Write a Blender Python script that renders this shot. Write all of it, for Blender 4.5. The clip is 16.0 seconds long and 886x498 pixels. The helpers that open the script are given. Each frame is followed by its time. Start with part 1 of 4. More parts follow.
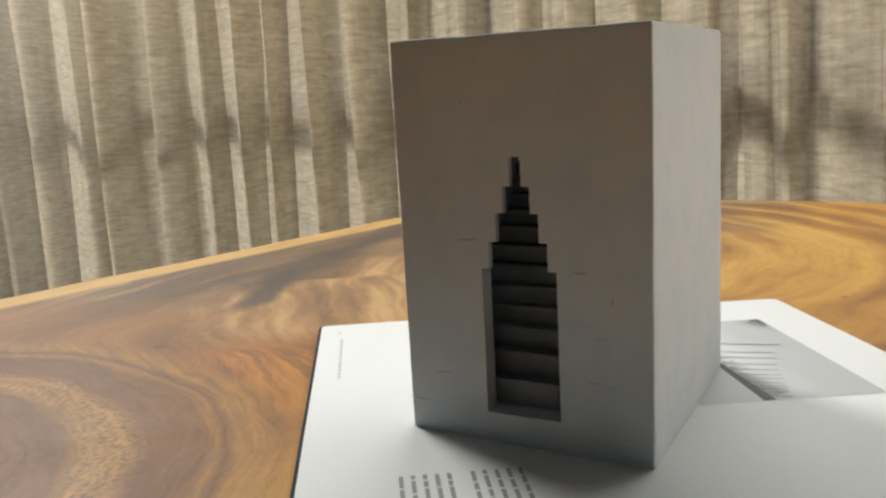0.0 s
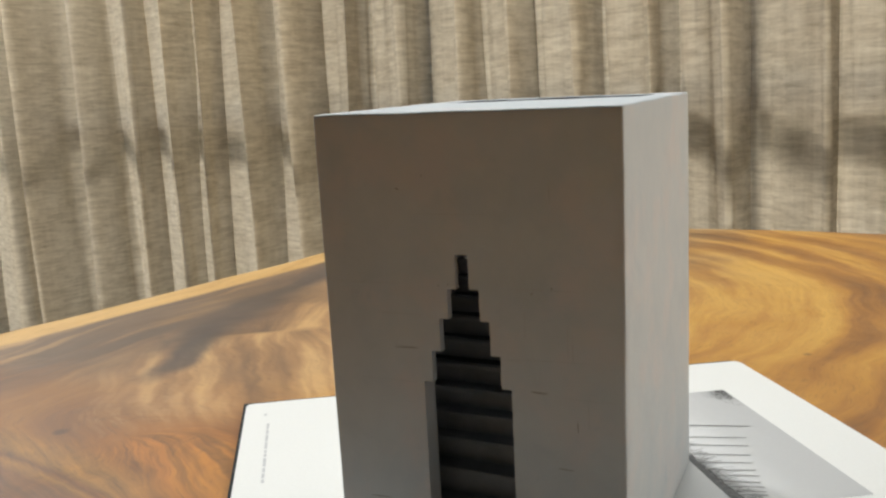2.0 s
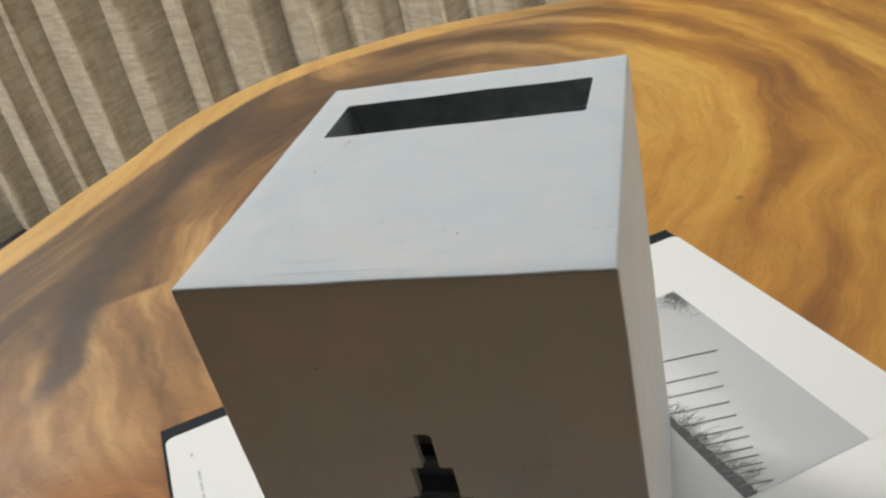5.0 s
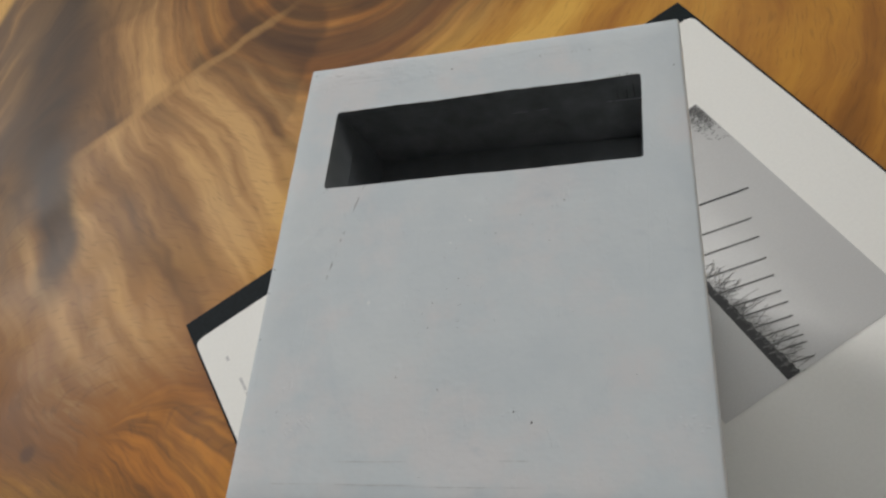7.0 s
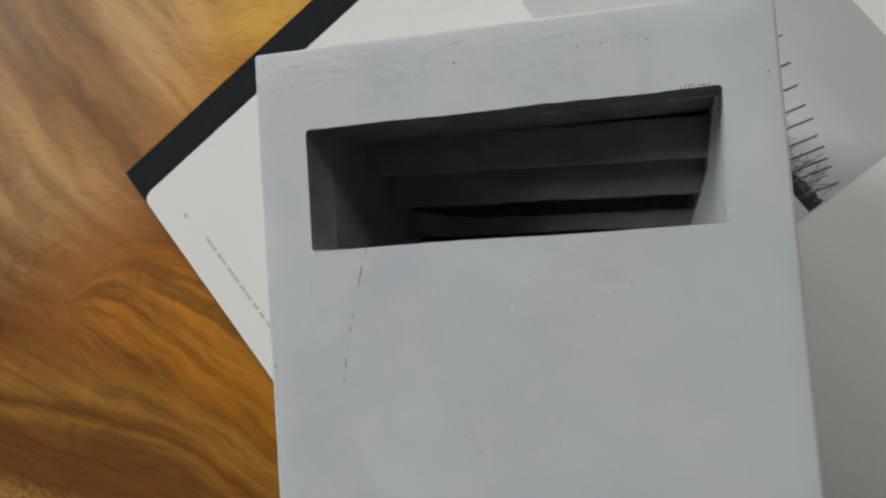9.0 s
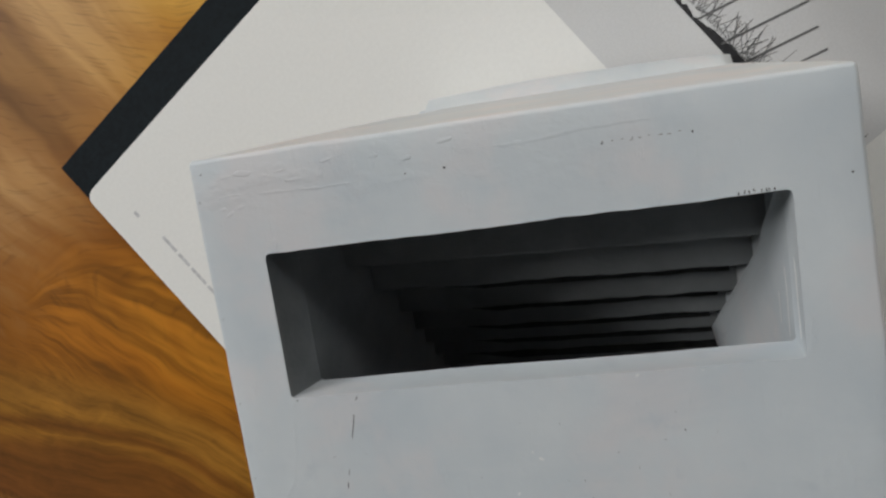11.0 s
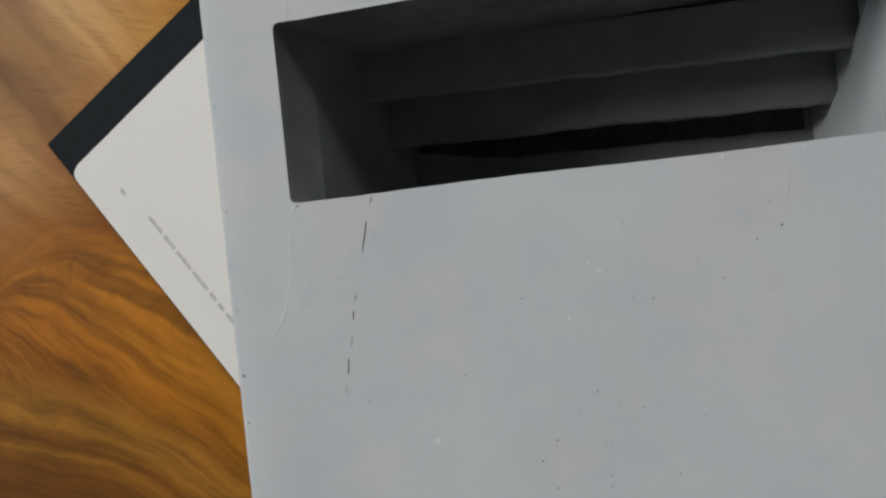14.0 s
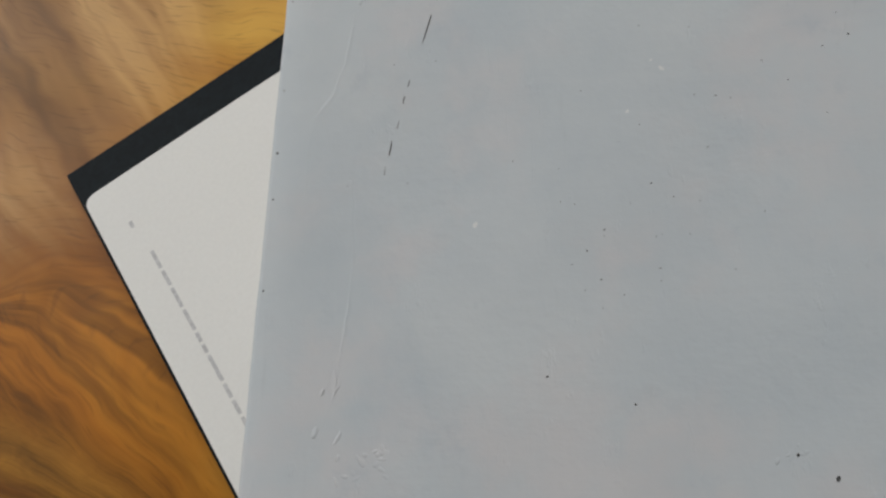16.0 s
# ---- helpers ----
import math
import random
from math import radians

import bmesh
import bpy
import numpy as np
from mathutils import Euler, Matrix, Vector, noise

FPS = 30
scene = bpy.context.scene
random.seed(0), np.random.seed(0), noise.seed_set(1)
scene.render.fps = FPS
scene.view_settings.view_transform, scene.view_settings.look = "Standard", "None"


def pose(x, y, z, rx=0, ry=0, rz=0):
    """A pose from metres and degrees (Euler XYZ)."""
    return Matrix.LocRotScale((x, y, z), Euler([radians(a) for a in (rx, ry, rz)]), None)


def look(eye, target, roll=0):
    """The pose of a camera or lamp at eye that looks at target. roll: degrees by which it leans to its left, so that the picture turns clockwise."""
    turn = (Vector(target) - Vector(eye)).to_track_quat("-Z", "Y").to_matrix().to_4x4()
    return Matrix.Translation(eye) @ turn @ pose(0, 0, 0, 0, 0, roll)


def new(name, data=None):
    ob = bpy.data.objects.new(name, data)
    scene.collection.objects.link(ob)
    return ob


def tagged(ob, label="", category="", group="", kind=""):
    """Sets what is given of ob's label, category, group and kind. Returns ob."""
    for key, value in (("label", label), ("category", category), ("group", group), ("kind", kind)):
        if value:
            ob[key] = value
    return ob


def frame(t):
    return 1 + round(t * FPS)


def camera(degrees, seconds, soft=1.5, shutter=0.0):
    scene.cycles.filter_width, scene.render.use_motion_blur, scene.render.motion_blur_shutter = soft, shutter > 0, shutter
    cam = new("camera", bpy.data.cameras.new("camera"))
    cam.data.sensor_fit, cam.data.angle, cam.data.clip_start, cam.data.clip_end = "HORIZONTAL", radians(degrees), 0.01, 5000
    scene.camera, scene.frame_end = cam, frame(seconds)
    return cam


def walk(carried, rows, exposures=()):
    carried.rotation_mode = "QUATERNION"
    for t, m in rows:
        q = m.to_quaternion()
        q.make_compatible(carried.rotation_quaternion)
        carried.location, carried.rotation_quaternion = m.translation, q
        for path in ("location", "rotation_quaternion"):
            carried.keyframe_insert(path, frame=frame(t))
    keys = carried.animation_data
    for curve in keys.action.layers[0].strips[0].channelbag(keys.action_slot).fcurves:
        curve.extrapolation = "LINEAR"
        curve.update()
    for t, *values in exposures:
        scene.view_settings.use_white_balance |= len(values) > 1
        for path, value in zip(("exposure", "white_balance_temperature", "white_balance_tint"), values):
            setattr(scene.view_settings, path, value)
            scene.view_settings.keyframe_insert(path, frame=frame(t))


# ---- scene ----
cam = camera(54.5, 16.0, soft=2.4)
PATH = [
    (0, (0.186, -0.287, 0.134), (-0.803, 1.417, -0.207), -3.1),
    (0.5, (0.186, -0.274, 0.14), (-0.807, 1.434, -0.177), -2.9),
    (1, (0.179, -0.263, 0.146), (-0.782, 1.462, -0.17), -2.8),
    (1.5, (0.173, -0.252, 0.152), (-0.744, 1.495, -0.174), -2.7),
    (2, (0.163, -0.239, 0.16), (-0.707, 1.53, -0.181), -3.0),
    (2.5, (0.159, -0.227, 0.169), (-0.702, 1.542, -0.19), -4.8),
    (3, (0.148, -0.213, 0.185), (-0.627, 1.583, -0.231), -6.7),
    (3.5, (0.141, -0.2, 0.2), (-0.616, 1.56, -0.374), -9.0),
    (4, (0.131, -0.185, 0.209), (-0.563, 1.528, -0.556), -10.5),
    (4.2, (0.128, -0.177, 0.215), (-0.537, 1.521, -0.607), -11.1),
    (6.3, (0.106, -0.087, 0.302), (-0.491, 1.241, -1.069), -22.0),
    (6.5, (0.102, -0.076, 0.307), (-0.506, 1.137, -1.163), -24.7),
    (7, (0.105, -0.039, 0.32), (-0.506, 0.946, -1.31), -31.4),
    (7.5, (0.111, -0.008, 0.336), (-0.489, 0.742, -1.418), -39.9),
    (8, (0.099, 0.019, 0.341), (-0.508, 0.488, -1.506), -54.1),
    (8.5, (0.09, 0.047, 0.327), (-0.43, 0.297, -1.588), -67.0),
    (8.7, (0.084, 0.058, 0.322), (-0.438, 0.225, -1.602), -75.3),
    (10.8, (0.074, 0.12, 0.291), (-0.422, -0.153, -1.628), -126.0),
    (11, (0.072, 0.12, 0.284), (-0.42, -0.171, -1.633), -128.2),
    (11.5, (0.069, 0.115, 0.273), (-0.438, -0.229, -1.631), -132.3),
    (12, (0.065, 0.111, 0.267), (-0.439, -0.226, -1.639), -132.3),
    (12.5, (0.063, 0.104, 0.269), (-0.421, -0.173, -1.652), -128.3),
    (13, (0.061, 0.093, 0.269), (-0.42, -0.131, -1.659), -123.3),
    (13.5, (0.057, 0.084, 0.267), (-0.401, -0.017, -1.677), -109.9),
    (14, (0.055, 0.07, 0.267), (-0.38, 0.087, -1.685), -93.7),
    (14.5, (0.052, 0.056, 0.262), (-0.367, 0.159, -1.691), -80.8),
    (15, (0.05, 0.042, 0.261), (-0.347, 0.265, -1.686), -63.8),
    (15.5, (0.05, 0.03, 0.259), (-0.326, 0.396, -1.671), -47.4),
    (16, (0.042, 0.012, 0.256), (-0.311, 0.608, -1.62), -30.1),
]
walk(cam, [(t, look(e, g, r)) for t, e, g, r in PATH], exposures=[(0, -0.02, 6560, 7), (3.5, -0.02, 6560, 7), (6.3, -0.6, 6700, 9), (8.7, -0.75, 6640, 10), (11.2, -0.78, 6580, 10), (13.3, -0.64, 6700, 11), (14.5, -0.84, 6620, 10), (16, -0.79, 6620, 10)])

# ---- world, sun, window light ----
world = bpy.data.worlds.new("sky")
scene.world = world
world.use_nodes = True
wn = world.node_tree
sky = wn.nodes.new("ShaderNodeTexSky")
sky.sky_type, sky.sun_disc = "NISHITA", False
sky.sun_elevation, sky.sun_rotation = radians(32), radians(4)
wn.links.new(sky.outputs[0], wn.nodes["Background"].inputs[0])
wn.nodes["Background"].inputs[1].default_value = 0.12

sun = new("sun", bpy.data.lights.new("sun", "SUN"))
sun.data.energy, sun.data.angle, sun.data.color = 2.0, radians(11.0), (1.0, 0.95, 0.87)
sun.matrix_world = look((0.3, 4.3, 2.8), (0, 0, 0))

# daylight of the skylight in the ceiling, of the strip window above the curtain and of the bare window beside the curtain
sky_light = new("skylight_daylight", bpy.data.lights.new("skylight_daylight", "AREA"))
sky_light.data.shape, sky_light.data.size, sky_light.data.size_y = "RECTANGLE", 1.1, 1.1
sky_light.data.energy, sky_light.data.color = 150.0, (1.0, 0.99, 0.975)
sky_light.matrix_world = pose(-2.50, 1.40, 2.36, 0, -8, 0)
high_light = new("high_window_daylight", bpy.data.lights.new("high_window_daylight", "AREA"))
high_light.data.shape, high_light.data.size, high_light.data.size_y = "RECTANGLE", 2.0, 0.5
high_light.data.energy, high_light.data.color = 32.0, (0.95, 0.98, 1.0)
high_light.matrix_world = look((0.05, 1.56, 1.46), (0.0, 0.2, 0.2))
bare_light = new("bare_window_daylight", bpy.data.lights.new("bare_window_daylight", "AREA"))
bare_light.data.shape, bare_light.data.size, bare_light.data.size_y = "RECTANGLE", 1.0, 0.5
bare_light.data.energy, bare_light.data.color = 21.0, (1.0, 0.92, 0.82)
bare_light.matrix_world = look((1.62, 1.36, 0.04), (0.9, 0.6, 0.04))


# ---- materials ----
class Nodes:
    """Short writing for node materials."""

    def __init__(self, name, rough=0.5, metal=0.0):
        self.mat = bpy.data.materials.new(name)
        self.mat.use_nodes = True
        self.t = self.mat.node_tree
        self.b = self.t.nodes["Principled BSDF"]
        self.b.inputs["Roughness"].default_value = rough
        self.b.inputs["Metallic"].default_value = metal
        self.co = self.t.nodes.new("ShaderNodeTexCoord").outputs["Object"]

    def put(self, socket, value):
        if isinstance(value, bpy.types.NodeSocket):
            self.t.links.new(value, socket)
        elif isinstance(value, tuple) and len(value) == 3 and socket.type == "RGBA":
            socket.default_value = (*value, 1)
        else:
            socket.default_value = value

    def math(self, op, a, b=0.0, c=0.0, clamp=False):
        n = self.t.nodes.new("ShaderNodeMath")
        n.operation, n.use_clamp = op, clamp
        for s, v in zip(n.inputs, (a, b, c)):
            self.put(s, v)
        return n.outputs[0]

    def vec(self, op, a, b=(0, 0, 0)):
        n = self.t.nodes.new("ShaderNodeVectorMath")
        n.operation = op
        self.put(n.inputs[0], a)
        self.put(n.inputs[1], b)
        return n.outputs["Value"] if op in ("LENGTH", "DISTANCE", "DOT_PRODUCT") else n.outputs[0]

    def xyz(self, v):
        n = self.t.nodes.new("ShaderNodeSeparateXYZ")
        self.put(n.inputs[0], v)
        return n.outputs

    def join(self, x, y, z=0.0):
        n = self.t.nodes.new("ShaderNodeCombineXYZ")
        for s, v in zip(n.inputs, (x, y, z)):
            self.put(s, v)
        return n.outputs[0]

    def noise(self, v, scale, detail=3.0, rough=0.5, distortion=0.0, colour=False):
        n = self.t.nodes.new("ShaderNodeTexNoise")
        self.put(n.inputs["Vector"], v)
        n.inputs["Scale"].default_value, n.inputs["Detail"].default_value = scale, detail
        n.inputs["Roughness"].default_value, n.inputs["Distortion"].default_value = rough, distortion
        return n.outputs["Color" if colour else "Fac"]

    def ramp(self, f, *stops):
        n = self.t.nodes.new("ShaderNodeValToRGB")
        e = n.color_ramp.elements
        while len(e) < len(stops):
            e.new(0.5)
        for el, (p, c) in zip(e, stops):
            el.position = p
            el.color = (*c, 1) if isinstance(c, tuple) else (c, c, c, 1)
        self.put(n.inputs[0], f)
        return n.outputs[0]

    def step(self, f, lo, hi, a=0.0, b=1.0):
        n = self.t.nodes.new("ShaderNodeMapRange")
        n.interpolation_type = "SMOOTHSTEP"
        for s, v in zip(n.inputs, (f, lo, hi, a, b)):
            self.put(s, v)
        return n.outputs[0]

    def mix(self, f, a, b, blend="MIX"):
        n = self.t.nodes.new("ShaderNodeMix")
        n.data_type, n.blend_type = "RGBA", blend
        self.put(n.inputs[0], f)
        self.put(n.inputs[6], a)
        self.put(n.inputs[7], b)
        return n.outputs[2]

    def bump(self, height, distance, strength=1.0, after=None):
        n = self.t.nodes.new("ShaderNodeBump")
        n.inputs["Strength"].default_value, n.inputs["Distance"].default_value = strength, distance
        self.put(n.inputs["Height"], height)
        if after:
            self.put(n.inputs["Normal"], after)
        return n.outputs[0]

    def set(self, **kw):
        for k, v in kw.items():
            self.put(self.b.inputs[k.replace("_", " ")], v)
        return self.mat


def mat_paint():
    n = Nodes("grey_white_paint", 0.55)
    cloud = n.noise(n.co, 45, 4, 0.6)
    brush = n.noise(n.vec("MULTIPLY", n.co, (700, 45, 45)), 1.0, 5, 0.65)
    fine = n.noise(n.co, 900, 3, 0.6)
    base = n.ramp(cloud, (0.3, (0.527, 0.576, 0.611)), (0.7, (0.601, 0.636, 0.656)))
    base = n.mix(n.step(n.noise(n.vec("ADD", n.co, (3, 1, 2)), 38, 4, 0.6), 0.47, 0.66, 0, 0.75), base, (0.632, 0.616, 0.625))
    base = n.mix(n.step(n.noise(n.co, 130, 5, 0.7), 0.58, 0.75, 0, 0.4), base, (0.48, 0.525, 0.57))
    base = n.mix(n.step(brush, 0.62, 0.8, 0, 0.22), base, (0.44, 0.47, 0.50))
    drag = n.noise(n.vec("MULTIPLY", n.co, (40, 620, 26)), 1.0, 5, 0.65)
    base = n.mix(n.step(drag, 0.58, 0.78, 0, 0.10), base, (0.46, 0.475, 0.49))
    base = n.mix(n.step(drag, 0.42, 0.25, 0, 0.12), base, (0.66, 0.67, 0.675))
    blot = n.noise(n.vec("ADD", n.co, (0.4, 0.7, 0.2)), 26, 5, 0.62, 0.6)
    base = n.mix(n.step(blot, 0.52, 0.70, 0, 0.36), base, (0.455, 0.515, 0.565))
    rag = n.noise(n.vec("MULTIPLY", n.co, (260, 90, 90)), 1.0, 5, 0.7)
    nm = n.bump(cloud, 0.0003)
    nm = n.bump(n.step(rag, 0.60, 0.78), 0.00010, 0.8, nm)
    nm = n.bump(drag, 0.00003, 0.6, nm)
    nm = n.bump(n.noise(n.vec("ADD", n.co, (1, 4, 2)), 190, 4, 0.65), 0.00010, 0.8, nm)
    nm = n.bump(n.noise(n.vec("MULTIPLY", n.co, (420, 170, 260)), 1.0, 4, 0.6), 0.00004, 0.8, nm)
    # a coarse, lumpy coat along the back border of the top
    x, y, z = n.xyz(n.co)
    coat = n.noise(n.vec("MULTIPLY", n.co, (190, 300, 240)), 1.0, 4, 0.5)
    back = n.math("MULTIPLY", n.step(y, 0.1070, 0.1130), n.step(x, 0.045, 0.075, 1.0, 0.3))
    nm = n.bump(n.math("MULTIPLY", n.step(coat, 0.44, 0.72), back), 0.00008, 1.0, nm)
    nm = n.bump(fine, 0.000022, 1.0, nm)
    return n.set(Base_Color=base, Roughness=n.step(cloud, 0.3, 0.7, 0.58, 0.72), Specular_IOR_Level=0.35, Normal=nm)


# the block's paint darkened, so that its colour carries the stairwell's shade
def mat_shaded_step():
    n = Nodes("shaded_stair_paint", 0.6)
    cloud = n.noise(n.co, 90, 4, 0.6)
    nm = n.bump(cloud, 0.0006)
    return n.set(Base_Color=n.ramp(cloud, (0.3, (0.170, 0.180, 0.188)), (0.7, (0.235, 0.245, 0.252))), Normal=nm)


def mat_plain(name, colour, rough=0.5, scale=200.0, spread=0.12, bump=0.0002, gloss=0.5):
    n = Nodes(name, rough)
    f = n.noise(n.co, scale, 4, 0.6)
    lo = tuple(c * (1 - spread) for c in colour)
    hi = tuple(min(1, c * (1 + spread)) for c in colour)
    return n.set(Base_Color=n.ramp(f, (0.3, lo), (0.7, hi)), Normal=n.bump(f, bump), Specular_IOR_Level=gloss)


def mat_wood():
    n = Nodes("swirled_hardwood", 0.4)
    add, mul, sub = (lambda a, b: n.math("ADD", a, b)), (lambda a, b: n.math("MULTIPLY", a, b)), (lambda a, b: n.math("SUBTRACT", a, b))
    flat = n.vec("MULTIPLY", n.co, (1, 1, 0))
    px, py, _ = n.xyz(n.co)
    warp = n.vec("SCALE", n.vec("SUBTRACT", n.noise(n.co, 3.5, 2, 0.5, colour=True), (0.5, 0.5, 0.5)))
    warp.node.inputs["Scale"].default_value = 0.11
    small = n.vec("SCALE", n.vec("SUBTRACT", n.noise(n.co, 15, 3, 0.5, colour=True), (0.5, 0.5, 0.5)))
    small.node.inputs["Scale"].default_value = 0.026
    near = n.step(n.vec("DISTANCE", flat, (-0.10, 0.395, 0)), 0.03, 0.20, 0.12, 1)
    q = n.vec("ADD", flat, n.vec("MULTIPLY", n.vec("ADD", warp, small), n.join(near, near, 0.0)))
    x, y, _ = n.xyz(q)
    d1 = n.vec("LENGTH", n.vec("MULTIPLY", n.vec("SUBTRACT", q, (-0.10, 0.395, 0)), (1.0, 0.80, 0)))
    d2 = n.vec("LENGTH", n.vec("MULTIPLY", n.vec("SUBTRACT", q, (0.136, 0.330, 0)), (1.1, 0.7, 0)))
    d3 = n.vec("DISTANCE", q, (-0.222, -0.178, 0))
    g = n.math("SMOOTH_MIN", d1, d3, 0.08)
    g = n.math("SMOOTH_MIN", g, add(mul(x, 0.8), 0.42), 0.12)
    broad = n.noise(n.join(mul(g, 21), mul(x, 3.0), mul(y, 2.4)), 1.0, 2, 0.5)
    mid = n.noise(n.join(mul(g, 70), mul(x, 7), mul(y, 6)), 1.0, 3, 0.55)
    fine = n.noise(n.join(mul(g, 330), mul(x, 22), mul(y, 20)), 1.0, 3, 0.6)
    curl = n.noise(n.join(mul(g, 40), mul(x, 26), mul(y, 26)), 1.0, 4, 0.6, 0.8)
    pores = n.noise(n.join(mul(g, 1300), mul(x, 90), mul(y, 90)), 1.0, 2, 0.5)
    smoke = n.noise(n.vec("ADD", q, (0.3, 0.8, 0)), 17, 3, 0.55)

    def off(v, k):
        return mul(sub(v, 0.5), k)

    calm = n.step(d2, 0.02, 0.16, 0.14, 0.34)
    f = add(add(off(broad, 0.74), mul(sub(mid, 0.5), calm)), add(off(fine, 0.09), off(curl, 0.10)))
    f = add(f, 0.5)
    gold = n.ramp(f, (0.33, (0.19, 0.068, 0.006)), (0.42, (0.345, 0.135, 0.012)), (0.50, (0.49, 0.222, 0.024)), (0.62, (0.67, 0.37, 0.062)))
    brown = n.ramp(f, (0.32, (0.048, 0.022, 0.008)), (0.43, (0.130, 0.062, 0.021)), (0.52, (0.245, 0.125, 0.043)), (0.64, (0.44, 0.25, 0.092)))
    soft = add(add(off(broad, 0.42), off(mid, 0.07)), add(add(off(curl, 0.05), off(fine, 0.12)), 0.5))
    dusk = n.step(add(px, off(smoke, 0.08)), -0.225, -0.150, 0.72, 1.20)
    amber = n.ramp(soft, (0.34, (0.150, 0.046, 0.003)), (0.44, (0.285, 0.098, 0.007)), (0.54, (0.40, 0.155, 0.013)), (0.64, (0.54, 0.25, 0.032)))
    ruddy = n.ramp(f, (0.34, (0.085, 0.026, 0.004)), (0.48, (0.235, 0.085, 0.012)), (0.62, (0.40, 0.180, 0.035)))
    reach = sub(x, mul(sub(n.math("MINIMUM", y, 0.36), 0.12), 0.9))
    side = n.step(add(reach, off(n.noise(n.co, 7, 3), 0.16)), -0.27, -0.12)
    col = n.mix(side, brown, gold)
    # reddish rings round the large knot, with a pale eye
    rim = n.noise(n.join(mul(d1, 92), mul(x, 2.0), mul(y, 2.0)), 1.0, 2, 0.6)
    ring = n.step(rim, 0.36, 0.62, 0.48, 1.30)
    rings = n.step(add(d1, off(smoke, 0.05)), 0.085, 0.145, 1, 0)
    col = n.mix(mul(rings, 0.85), col, n.vec("MULTIPLY", ruddy, n.join(ring, ring, ring)))
    rim = n.math("ABSOLUTE", sub(add(d1, off(smoke, 0.02)), 0.088))
    col = n.mix(n.step(rim, 0.003, 0.014, 0.55, 0), col, (0.060, 0.020, 0.006))
    eye = n.vec("LENGTH", n.vec("MULTIPLY", n.vec("SUBTRACT", n.vec("ADD", flat, n.vec("MULTIPLY", small, (0.3, 0.3, 0))), (-0.099, 0.394, 0)), (1.0, 0.65, 0)))
    col = n.mix(n.step(eye, 0.004, 0.011, 0.85, 0), col, (0.52, 0.33, 0.16))
    # facets of figure; how each catches the light is put into its tone
    v = n.t.nodes.new("ShaderNodeTexVoronoi")
    v.feature = "SMOOTH_F1"
    n.put(v.inputs["Vector"], n.vec("MULTIPLY", n.vec("ADD", q, n.vec("MULTIPLY", small, (1.5, 1.5, 0.0))), (1.0, 0.6, 1.0)))
    v.inputs["Scale"].default_value = 13.0
    v.inputs["Smoothness"].default_value = 0.12
    facet_sheen = n.step(n.xyz(v.outputs["Color"])[0], 0.0, 1.0, 0.72, 1.30)
    west = n.step(px, -0.12, -0.02, 1, 0)
    col = n.mix(west, col, n.vec("MULTIPLY", col, n.join(facet_sheen, facet_sheen, facet_sheen)))
    # deep amber ground in front
    front = mul(n.step(add(py, off(broad, 0.10)), 0.105, 0.165, 1, 0), n.step(px, -0.12, 0.02, 1, 0))
    col = n.mix(mul(front, 0.88), col, n.vec("MULTIPLY", amber, n.join(dusk, dusk, dusk)))
    # slanting pale flames beside the crotch, cut off along a thin pale seam
    across = add(mul(sub(x, -0.19), 0.76), mul(sub(y, 0.235), 0.65))
    along = sub(mul(sub(y, 0.235), 0.76), mul(sub(x, -0.19), 0.65))
    flame = n.noise(n.join(mul(across, 46), mul(along, 5), 0.0), 1.0, 3, 0.55)
    seam = sub(mul(sub(py, 0.235), 0.79), mul(add(px, 0.26), 0.62))
    seam = add(seam, off(n.noise(n.co, 40, 2), 0.010))
    patch = n.step(n.vec("LENGTH", n.join(mul(add(px, 0.19), 9.5), mul(sub(py, 0.20), 8.0), 0.0)), 0.6, 1.05, 1, 0)
    patch = mul(patch, n.step(seam, -0.004, 0.004, 1, 0))
    flames = n.ramp(flame, (0.34, (0.140, 0.066, 0.024)), (0.48, (0.36, 0.178, 0.060)), (0.62, (0.64, 0.375, 0.145)))
    col = n.mix(mul(patch, 0.80), col, flames)
    lip = mul(n.step(n.math("ABSOLUTE", seam), 0.001, 0.005, 0.55, 0), mul(n.step(px, -0.27, -0.24), n.step(px, -0.15, -0.12, 1, 0)))
    col = n.mix(lip, col, (0.46, 0.25, 0.085))
    # feather of rays in front of it
    fx, fy = add(x, 0.188), sub(y, 0.074)
    angle = n.math("ARCTAN2", fy, fx)
    reach2 = n.vec("LENGTH", n.join(fx, fy, 0.0))
    rays = n.noise(n.join(add(mul(angle, 9.0), mul(reach2, 26.0)), mul(reach2, 10.0), 0.0), 1.0, 3, 0.6)
    plume = mul(mul(n.step(reach2, 0.012, 0.03), n.step(reach2, 0.09, 0.14, 1, 0)), n.step(n.math("ABSOLUTE", add(angle, 0.40)), 0.40, 0.80, 1, 0))
    ray = n.step(rays, 0.36, 0.64, 0.55, 1.38)
    col = n.mix(mul(plume, 0.85), col, n.vec("MULTIPLY", col, n.join(ray, ray, ray)))
    # growth bands round a heart in front: plain brown, pale speckled burl, brown, two golden lines
    ring = n.vec("DISTANCE", n.vec("ADD", flat, n.vec("MULTIPLY", small, (0.55, 0.55, 0.0))), (-0.222, -0.178, 0))
    ring = add(ring, off(mid, 0.006))
    speck = n.noise(n.vec("MULTIPLY", n.co, (420, 260, 1)), 1.0, 3, 0.6)
